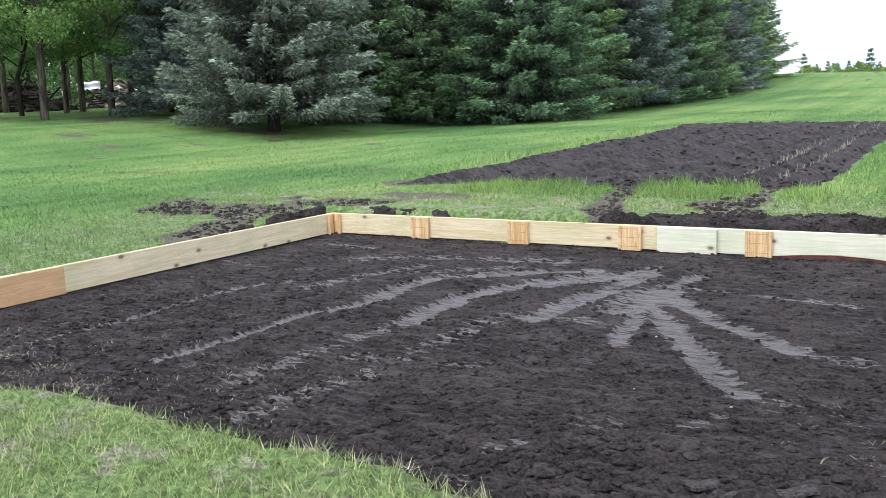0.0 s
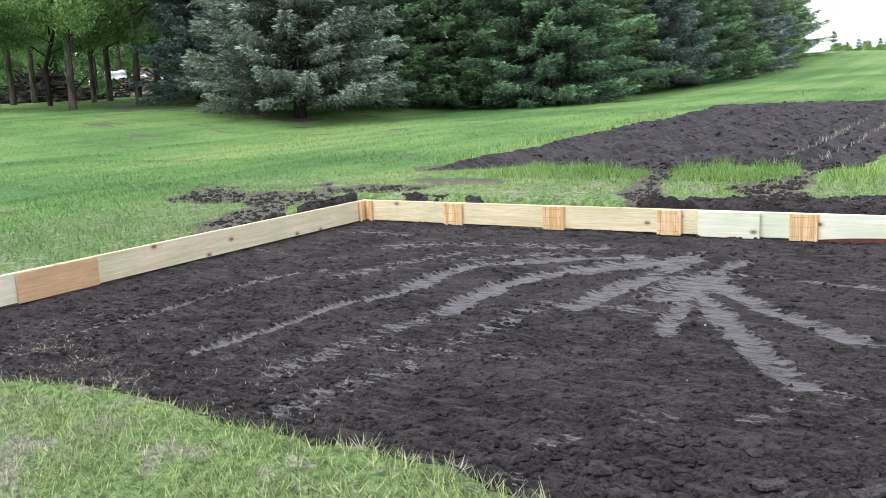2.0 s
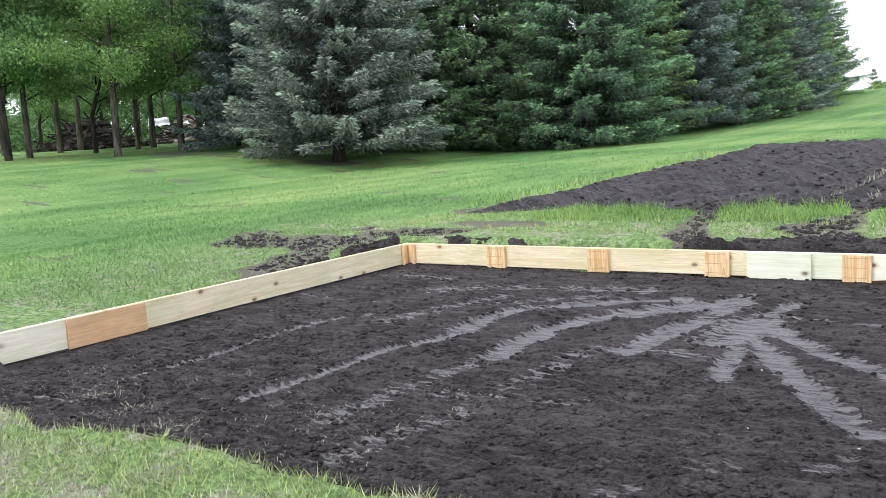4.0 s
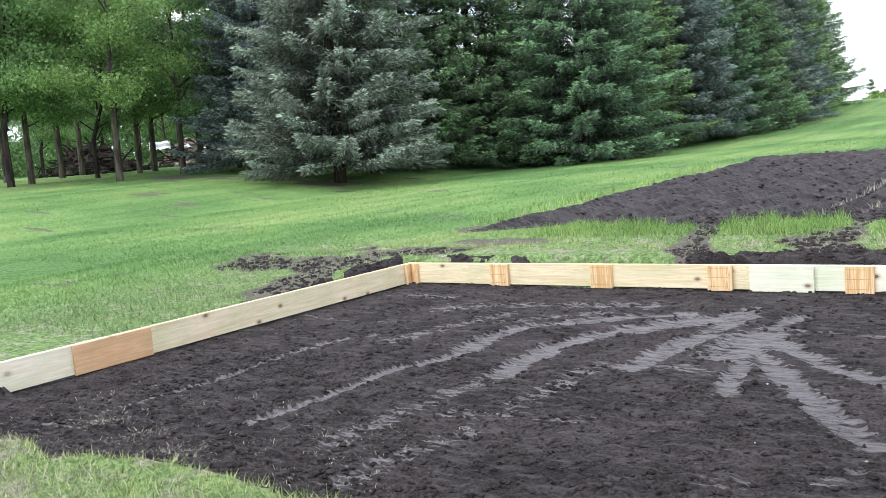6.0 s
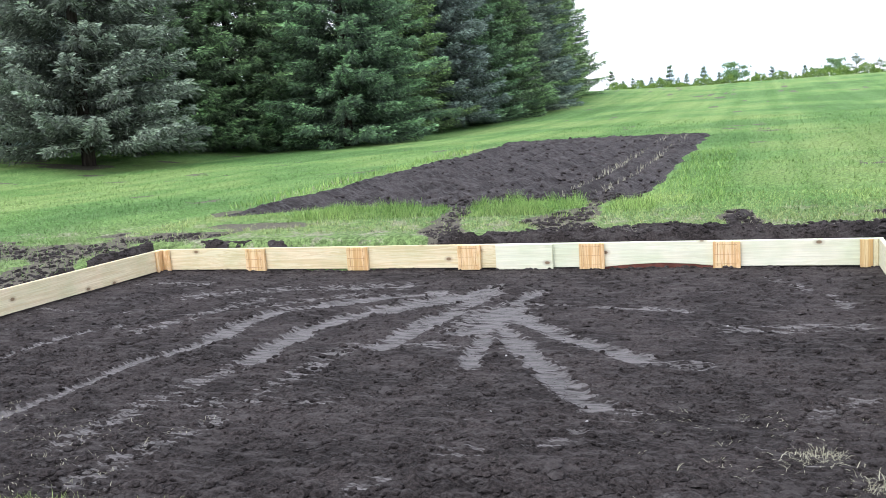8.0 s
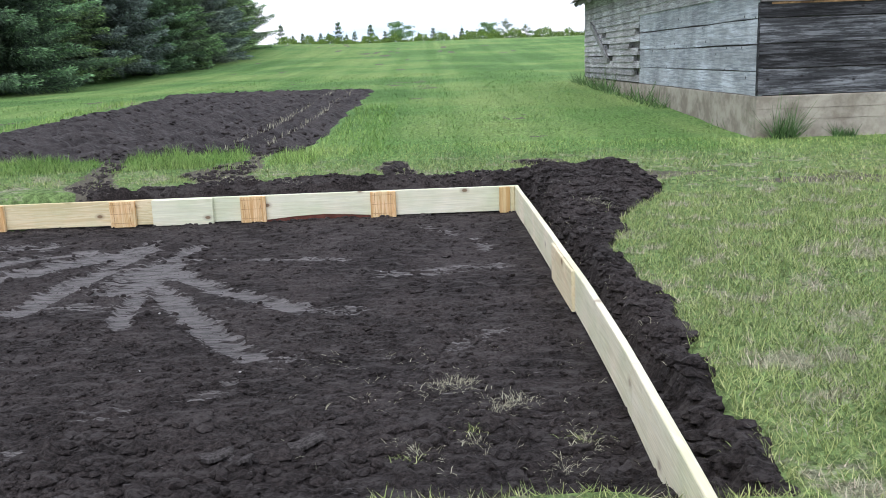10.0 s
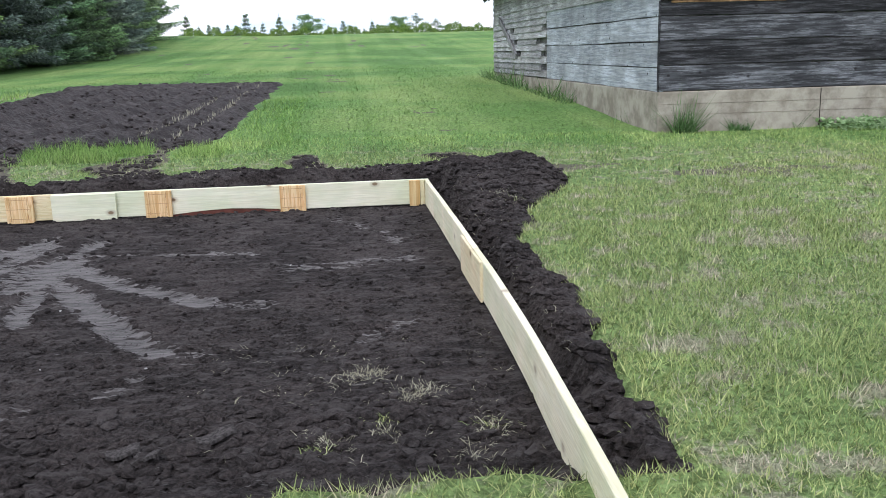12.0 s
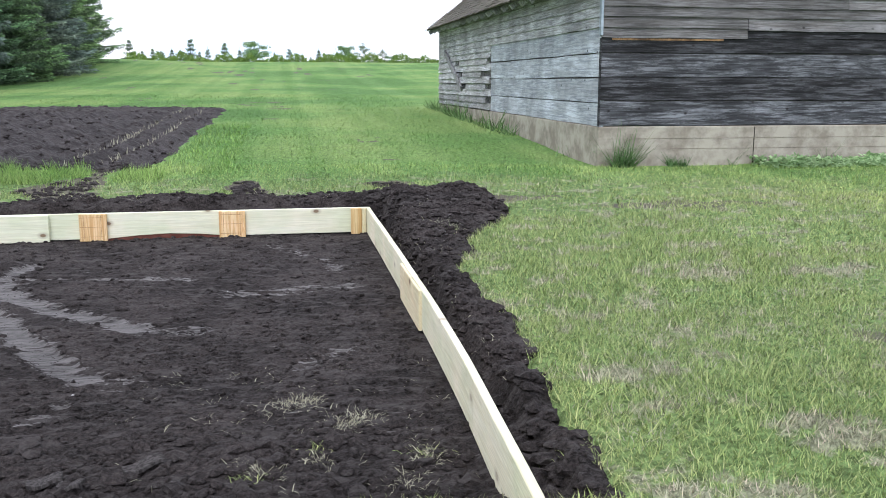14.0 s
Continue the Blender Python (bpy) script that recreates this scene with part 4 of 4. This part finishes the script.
heap("brush_pile", "dark pile of cut brush and branches", "brush pile", -55.8, 58, 4.2, 2.0, 1.7, M_DARKBARK, 260, 0.33, 240)
scrap = heap("scrap_heap", "heap of broken lumber and rubble with white sheets", "debris pile", -50.2, 60, 3.0, 1.6, 1.7, M_DEBRIS, 420, 0.20, 90)
heap("earth_mound", "low mound of pale earth", "earth mound", -47.2, 62, 1.6, 1.4, 1.3, M_MOUND, 200, 0.3)
for dx, dz, w, tilt in ((-1.1, 1.35, 1.7, 12), (0.6, 1.2, 1.3, -18), (1.4, 0.9, 0.8, 30)):
    bm = bmesh.new()
    bmesh.ops.create_grid(bm, x_segments=10, y_segments=6, size=0.5)
    for v in bm.verts:
        v.co.z = 0.08 * math.sin(v.co.x * 9 + dx) + 0.05 * math.sin(v.co.y * 11)
    geom = bmesh.ops.extrude_face_region(bm, geom=bm.faces[:])
    for v in [g for g in geom["geom"] if isinstance(g, bmesh.types.BMVert)]:
        v.co.z += 0.03
    bmesh.ops.recalc_face_normals(bm, faces=bm.faces)
    ob = part("white_sheet", bm, M_WHITE, scrap, "crumpled white sheet")
    ob.matrix_local = Matrix.Translation((dx * 0.66, dx * 0.75 - 0.8, dz)) @ Matrix.Rotation(radians(48), 4, "Z") @ Matrix.Rotation(radians(50 + tilt), 4, "X") @ Matrix.Diagonal((w * 0.75, 0.6, 1, 1))

# ---- beyond the crest ----
pine = placed(spruce(21, 3.5, 1.55, 0.1, M_GREEN, "small dark pine beyond the crest", "young pines"), *polar(-8.8, 118))
for i, (az, d, size) in enumerate(((-7.5, 125, 0.8), (-6.4, 122, 0.75), (-5.3, 118, 1.15), (-4.3, 124, 0.85), (-3.3, 118, 1.05), (-2.4, 120, 0.8), (0.6, 122, 0.9), (1.4, 130, 0.75), (2.4, 122, 0.85),
                                   (3.2, 128, 0.7), (-6.9, 130, 0.7), (-4.8, 128, 0.75), (-0.3, 126, 0.75), (1.9, 126, 0.6), (7.9, 124, 0.7), (-8.1, 124, 0.7), (8.4, 126, 0.6), (-3.8, 130, 0.7), (2.9, 133, 0.8), (-5.9, 119, 0.7), (-1.9, 122, 0.6), (-7.0, 119, 0.65), (-2.9, 127, 0.65), (0.1, 124, 0.55), (1.0, 120, 0.6), (6.0, 126, 0.6), (4.6, 124, 0.55))):
    stand(pine, *polar(az, d), i * 50, size, 0.2)
G2 = "trees beyond the crest"
far_a = placed(broadleaf(31, 6.0, 2.9, 0.6, 3600, M_LEAF, M_BARK, "broad green tree beyond the crest", G2, 0.26), *polar(-1.5, 185), size=1.05)
far_b = placed(broadleaf(32, 8.0, 2.0, 1.2, 1500, M_PALELEAF, M_BARK, "thin pale tree beyond the crest", G2, 0.24), *polar(5.1, 190), size=0.85)
stand(far_a, *polar(4.0, 180), 90, 0.85)
stand(far_b, *polar(6.4, 192), 140, 0.82)
stand(far_b, *polar(5.7, 196), 20, 0.75)
stand(far_a, *polar(7.0, 188), 30, 0.6)
stand(far_a, *polar(9.2, 200), 200, 0.55)
r = np.random.default_rng(9)
n = 9000
az = np.radians(r.uniform(-9, 10.5, n))
bush = 0.35 + 0.9 * vnoise(np.degrees(az), 0 * az, 0.45, 77) ** 1.3
d = 100 + r.uniform(-1.5, 1.5, n)
P = np.stack([6.5 + d * np.sin(az), 1.6 + d * np.cos(az), 0 * az], 1)
P[:, 2] = land(P[:, 0], P[:, 1]) - 0.1 + r.random(n) ** 0.7 * bush * 1.1
v, f = slivers(P, unit(r.normal(0, 1, (n, 3))), unit(r.normal(0, 1, (n, 3))), r.uniform(0.15, 0.4, n), r.uniform(0.1, 0.22, n))
tagged(new("hedge_row", as_mesh("hedge_row", v, f, M_SHRUB)), "low light-green shrubs along the crest", "shrubs", kind="stuff")


# ---- grass, straw and clods ----
def blades(name, label, zones, material, tall, category="grass", seed=3, clip=True, lean=0.5):
    """zones: x0, x1, y0, y1, blades on a square metre, their width."""
    r = np.random.default_rng(seed)
    Ps, Ws = [], []
    for x0, x1, y0, y1, dens, w in zones:
        n = int((x1 - x0) * (y1 - y0) * dens)
        x, y = r.uniform(x0, x1, n), r.uniform(y0, y1, n)
        if clip:
            ok = (dug(x, y) < 0.04) & (garden(x, y) < 0.06) & (r.random(n) > 0.85 * scraped(x, y)) & ~((x > BX - 0.1) & (y > BY - 0.1))
            ok &= r.random(n) < 0.45 + 0.9 * fbm(x, y, 0.35, 71, 3)
            x, y = x[ok], y[ok]
        z = np.where(dug(x, y) > 0.2, soil_height(x, y), ground_height(x, y))
        Ps.append(np.stack([x, y, z - 0.004], 1))
        Ws.append(np.full(len(x), w))
    P, W = np.concatenate(Ps), np.concatenate(Ws)
    n = len(P)
    h = tall * r.uniform(0.5, 1.25, n) * (0.6 + 0.8 * fbm(P[:, 0], P[:, 1], 0.7, 72, 2))
    if tall > 0.1:
        h *= 0.35 + 0.75 * step(0.34, 0.62, fbm(P[:, 0], P[:, 1], 0.42, 73, 3))
    D = np.stack([r.normal(0, lean, n), r.normal(0, lean, n), np.ones(n)], 1)
    tip = P + unit(D) * h[:, None]
    a = r.random(n) * 6.283
    S = np.stack([np.cos(a), np.sin(a), 0 * a], 1) * (W * r.uniform(0.6, 1.4, n))[:, None] / 2
    V = np.stack([P - S, P + S, tip], 1).reshape(-1, 3)
    me = as_mesh(name, V, np.arange(len(V)).reshape(-1, 3), material)
    x, y = V[:, 0], V[:, 1]
    attribute(me, "dry", 0.08 + 0.92 * step(12.5, 10.5, y) * step(-4, -1, x) * (1 - 0.7 * step(11, 13, x)))
    return tagged(new(name, me), label, category, kind="stuff")


blades("lawn_grass", "short mown grass blades with dry clippings", (
    (0.2, 7.3, 2.7, 4.8, 4500, 0.005), (7.3, 9.5, 2.9, 6.0, 7000, 0.005), (9.5, 13, 4.5, 7.5, 3600, 0.007), (7.4, 10, 6.0, 9.0, 4200, 0.007), (10, 15, 7.0, 10, 2000, 0.009),
    (7.4, 16, 9.0, 13.0, 900, 0.010), (-1, 8, 10.5, 13, 1100, 0.009)), M_BLADE, 0.055, lean=0.8)
blades("far_lawn_grass", "even green mown grass further off", (
    (-5, 0.2, 6.0, 10.5, 1200, 0.010), (-9, -1.5, 9.5, 14, 400, 0.012), (5, 11, 13, 18, 260, 0.014), (5, 11, 18, 26, 110, 0.018),
    (-9, -0.5, 13, 20, 130, 0.018), (-12, 0, 20, 30, 50, 0.025), (-1, 12, 26, 36, 45, 0.028), (-20, -9, 10, 26, 50, 0.025)), M_FARBLADE, 0.055, seed=13, lean=0.8)
blades("tall_grass", "uncut bright green grass between garden and form", (
    (0.75, 2.75, 11.5, 12.7, 2300, 0.008), (2.9, 4.45, 11.45, 12.7, 2600, 0.008), (4.75, 5.3, 11.6, 12.6, 1500, 0.008), (-1.1, -0.5, 13, 24, 300, 0.014)), M_TALL, 0.16, seed=4, lean=0.4)
blades("plot_edge_grass", "bright grass along the garden plot edge", ((5.0, 6.0, 12.2, 20, 420, 0.010),), M_TALL, 0.08, seed=14, lean=0.5)
blades("wall_weeds", "tall weeds along the barn foundation", (
    (10.45, 10.74, 17.0, 26, 200, 0.02), (10.92, 11.22, 12.82, 12.99, 4200, 0.012), (11.70, 11.95, 12.85, 12.99, 4200, 0.014), (12.6, 12.68, 12.9, 12.99, 1500, 0.006), (14.0, 14.12, 12.9, 12.99, 1500, 0.006), (10.5, 10.74, 14.0, 14.5, 120, 0.012)),
    M_WEED, 0.42, "weeds", seed=5, clip=False, lean=0.7)
def tufts(name, label, clumps, material, seed):
    """Flattened clumps of dead blades: x, y, radius, blades, height."""
    r = np.random.default_rng(seed)
    V = []
    for x, y, rad, n, tall in clumps:
        px, py = x + r.normal(0, 0.75 * rad, n), y + r.normal(0, 0.75 * rad, n)
        z = np.where(dug(px, py) > 0.15, soil_height(px, py), ground_height(px, py))
        tall = 0.62 * tall
        P = np.stack([px, py, z - 0.003], 1)
        out = np.stack([px - x, py - y, 0 * px], 1) / rad
        D = unit(out * 0.5 + r.normal(0, 0.7, (n, 3)) * (1, 1, 0) + (0, 0, 0.35) * r.uniform(0.2, 1.6, (n, 1)))
        a = r.random(n) * 6.283
        S = np.stack([np.cos(a), np.sin(a), 0 * a], 1) * r.uniform(0.0008, 0.0022, (n, 1))
        mid = P + D * (tall * r.uniform(0.3, 0.7, n))[:, None] + (0, 0, 0.006)
        tip = mid + (D + (0, 0, -0.5)) * (tall * r.uniform(0.3, 0.6, n))[:, None]
        V.append(np.stack([P - S, P + S, mid + S * 0.8, tip, mid - S * 0.8], 1).reshape(-1, 3))
    V = np.concatenate(V)
    k = np.arange(len(V)).reshape(-1, 5)
    F = np.concatenate([k[:, [0, 1, 2]], k[:, [0, 2, 4]], k[:, [4, 2, 3]]])
    me = as_mesh(name, V, F, material)
    attribute(me, "dry", np.ones(len(V)))
    return tagged(new(name, me), label, "dead grass", kind="stuff")


r = np.random.default_rng(6)
CLUMPS = [(6.60, 5.45, .07, 120, .09), (6.67, 5.5, .05, 80, .09), (6.80, 5.18, .06, 110, .09), (6.89, 5.26, .05, 110, .09), (7.11, 4.78, .05, 80, .10), (6.7, 4.85, .035, 50, .08), (6.41, 4.81, .035, 40, .08), (7.0, 4.6, .07, 80, .09),
          (6.5, 4.75, .05, 60, .08), (1.9, 4.75, .12, 140, .07), (2.4, 4.6, .14, 170, .07), (2.75, 4.35, .1, 130, .08), (1.4, 4.85, .12, 120, .07), (7.85, 8.35, .09, 160, .12), (7.75, 7.6, .07, 70, .1)]
tufts("dead_tufts", "pale dead grass tufts lying on the soil", CLUMPS + [(x, y, .02, 4, .07) for x, y in zip(r.uniform(5.9, 7.3, 60), r.uniform(4.5, 6.0, 60))]
      + [(x, y, .03, 5, .06) for x, y in zip(r.uniform(0.6, 3.8, 170), 4.3 + 1.3 * r.random(170) ** 1.8)] + [(x, y, .05, 7, .09) for x, y in zip(r.uniform(0, 8.6, 150), 10.42 + r.normal(0, .07, 150))]
      + [(x, y, .03, 5, .08) for x, y in zip(7.5 + 0.35 * r.random(60), r.uniform(4.2, 9.5, 60))], M_STRAW, 6)
r = np.random.default_rng(16)
x, y = np.concatenate([r.uniform(7.8, 13.5, 900), r.uniform(0.5, 5.0, 260), r.uniform(-4, -0.6, 160)]), np.concatenate([r.uniform(3.3, 10.5, 900), r.uniform(2.8, 4.0, 260), r.uniform(7.5, 11, 160)])
ok = (fbm(x, y, 1.1, 81, 3) > 0.50) & (dug(x, y) < -0.12)
tufts("dry_clippings", "greyish dry clippings matted on the lawn", [(a, b, c, 55, .07) for a, b, c in zip(x[ok], y[ok], r.uniform(.05, .14, ok.sum()))], M_STRAW, 8)
tufts("fresh_tufts", "small green grass tufts left on the soil", [(7.12, 4.85, .05, 60, .09), (6.7, 4.97, .04, 45, .08), (6.45, 4.7, .04, 45, .08), (7.6, 4.5, .06, 70, .08), (7.72, 4.2, .08, 90, .08), (7.9, 8.2, .08, 90, .09)], M_BLADE, 7)
r = np.random.default_rng(17)
n = 5200
x, y = r.uniform(12.9, 18.5, n), 12.97 - 0.75 * r.random(n) ** 1.4
P = np.stack([x, y, land(x, y) + r.random(n) * 0.11 * (0.3 + vnoise(x, y, 0.4, 91)) * step(11.9, 12.6, y + 0.1)], 1)
v, f = slivers(P, unit(r.normal(0, 1, (n, 3)) * (1, 1, 0.4)), unit(r.normal(0, 1, (n, 3)) * (1, 1, 0.4)), r.uniform(0.05, 0.10, n), r.uniform(0.04, 0.07, n))
tagged(new("creeping_weeds", as_mesh("creeping_weeds", v, f, M_CREEPER)), "low broad-leaved weeds at the foot of the barn", "weeds", kind="stuff")
rows = []
r = np.random.default_rng(8)
for x, n in ((4.02, 170), (4.5, 130), (0.0, 170)):
    y = r.uniform(12.8, 25, n)
    rows.append(np.stack([x + r.normal(0, 0.03, n) + 0.015 * (y - 12.6) - (0.55 if x == 0.0 else 0), y, tilled_height(np.full(n, x), y)], 1))
P = np.concatenate(rows)
n = len(P)
v, f = slivers(P, unit(np.stack([r.normal(0, 0.3, n), r.normal(0, 0.3, n), np.ones(n)], 1)), unit(np.stack([np.ones(n), r.normal(0, 0.4, n), 0 * P[:, 0]], 1)), r.uniform(0.05, 0.14, n), r.uniform(0.004, 0.010, n))
tagged(new("stubble_stalks", as_mesh("stubble_stalks", v, f, M_STRAW)), "rows of pale dry stalks in the garden plot", "stubble", kind="stuff")

r = np.random.default_rng(12)
crumbs, clods = ([], []), ([], [])
for x0, x1, y0, y1, n, lo, hi in ((0.1, 7.3, 4.2, 9.9, 12000, 0.004, 0.026), (0.3, 7.3, 4.2, 6.8, 14000, 0.003, 0.022), (5.0, 7.3, 4.4, 5.2, 500, 0.02, 0.05), (2.5, 5.0, 4.3, 4.8, 300, 0.015, 0.045), (7.42, 8.8, 3.8, 10.6, 12000, 0.007, 0.04),
                                  (0, 8.4, 9.9, 10.8, 5000, 0.008, 0.03), (-2.9, -0.05, 8.0, 10.9, 2600, 0.01, 0.04), (2.3, 5.0, 10.3, 13.2, 1600, 0.01, 0.045), (5.9, 8.0, 10.5, 11.8, 1200, 0.01, 0.05), (-0.5, 5, 12.6, 25.8, 1500, 0.010, 0.050)):
    x, y = r.uniform(x0, x1, n), r.uniform(y0, y1, n)
    g, bare = garden(x, y) > 0.1, scraped(x, y) > 0.85
    ok = (dug(x, y) > 0.05) | g | bare
    x, y, g = x[ok], y[ok], g[ok]
    rad = lo + (hi - lo) * r.random(len(x)) ** 3
    ok = (r.random(len(x)) > 1.3 * smear(x, y)) | (rad < 0.006)
    z = np.where(g, tilled_height(x, y), np.where(dug(x, y) > 0.05, soil_height(x, y), ground_height(x, y)))
    P = np.stack([x, y, z + 0.15 * rad], 1)
    small = rad < 0.016
    for store, pick in ((crumbs, ok & small), (clods, ok & ~small)):
        store[0].append(P[pick])
        store[1].append(rad[pick])
v, f = joined([lumps(np.concatenate(c[0]), np.concatenate(c[1]), r, 0.6, split) for c, split in ((crumbs, False), (clods, True))])
tagged(new("soil_clods", as_mesh("soil_clods", v, f, M_SOIL, False)), "loose crumbs and clods of dark loam", "soil clods", kind="stuff")


# ---- small things ----
M_SLAB = bark_material("wet_bark_slab", (0.045, 0.041, 0.04), (0.12, 0.11, 0.105))
for x, y, w, turn in ((5.74, 4.76, 0.12, 8), (5.84, 4.70, 0.09, -20), (6.06, 4.86, 0.15, 24)):
    t = thing("bark_piece", "flat dark piece of bark lying on the soil", "bark", "bark pieces", at=(x, y, float(soil_height(x, y)) + 0.022))
    bm = bmesh.new()
    bmesh.ops.create_grid(bm, x_segments=8, y_segments=3, size=0.5)
    for v in bm.verts:
        v.co.z = 0.09 * math.sin(v.co.x * 5 + x) + 0.04 * math.sin(v.co.y * 9 + y * 7)
        v.co.y *= 1 - 0.5 * abs(v.co.x + 0.1 * math.sin(v.co.y * 12))
    geom = bmesh.ops.extrude_face_region(bm, geom=bm.faces[:])
    for v in [g for g in geom["geom"] if isinstance(g, bmesh.types.BMVert)]:
        v.co.z += 0.12
    bmesh.ops.recalc_face_normals(bm, faces=bm.faces)
    ob = part("slab", bm, M_SLAB, t)
    ob.matrix_local = pose(0, 0, 0, 4, -3, turn) @ Matrix.Diagonal((w, 0.055, 0.11, 1))
r = np.random.default_rng(23)
M_PEBBLE = plain_material("pale_pebble", (0.30, 0.29, 0.28), (0.48, 0.47, 0.45), 20)
for x, y in ((5.115, 5.825), (5.62, 5.75), (4.9, 6.9), (6.2, 7.7), (5.9, 6.35)):
    v, f = lumps(np.array([(0, 0, 0.004)]), np.array([r.uniform(0.004, 0.008)]), r)
    t = new("pebble", as_mesh("pebble", v, f, M_PEBBLE, True))
    t.location = (x, y, float(soil_height(x, y)))
    tagged(t, "small pale pebble on the dark soil", "pebble", "pebbles on the soil")
for x, y, w in ((6.02, 10.62, 0.10), (6.16, 10.56, 0.07), (6.22, 10.66, 0.06), (6.08, 10.5, 0.05)):
    bm = bmesh.new()
    bmesh.ops.create_grid(bm, x_segments=4, y_segments=3, size=0.5)
    for v in bm.verts:
        v.co.z = 0.2 * math.sin(v.co.x * 8 + x * 9) * math.cos(v.co.y * 6)
    geom = bmesh.ops.extrude_face_region(bm, geom=bm.faces[:])
    for v in [g for g in geom["geom"] if isinstance(g, bmesh.types.BMVert)]:
        v.co.z += 0.05
    bmesh.ops.recalc_face_normals(bm, faces=bm.faces)
    me = bpy.data.meshes.new("litter_scrap")
    bm.transform(Matrix.Diagonal((w, w * 0.6, w * 0.7, 1)))
    bm.to_mesh(me)
    bm.free()
    me.materials.append(M_WHITE)
    t = new("litter_scrap", me)
    t.location = (x, y, float(soil_height(x, y)) + 0.01)
    tagged(t, "crumpled white scrap on the dug bank", "litter", "white scraps on the bank")
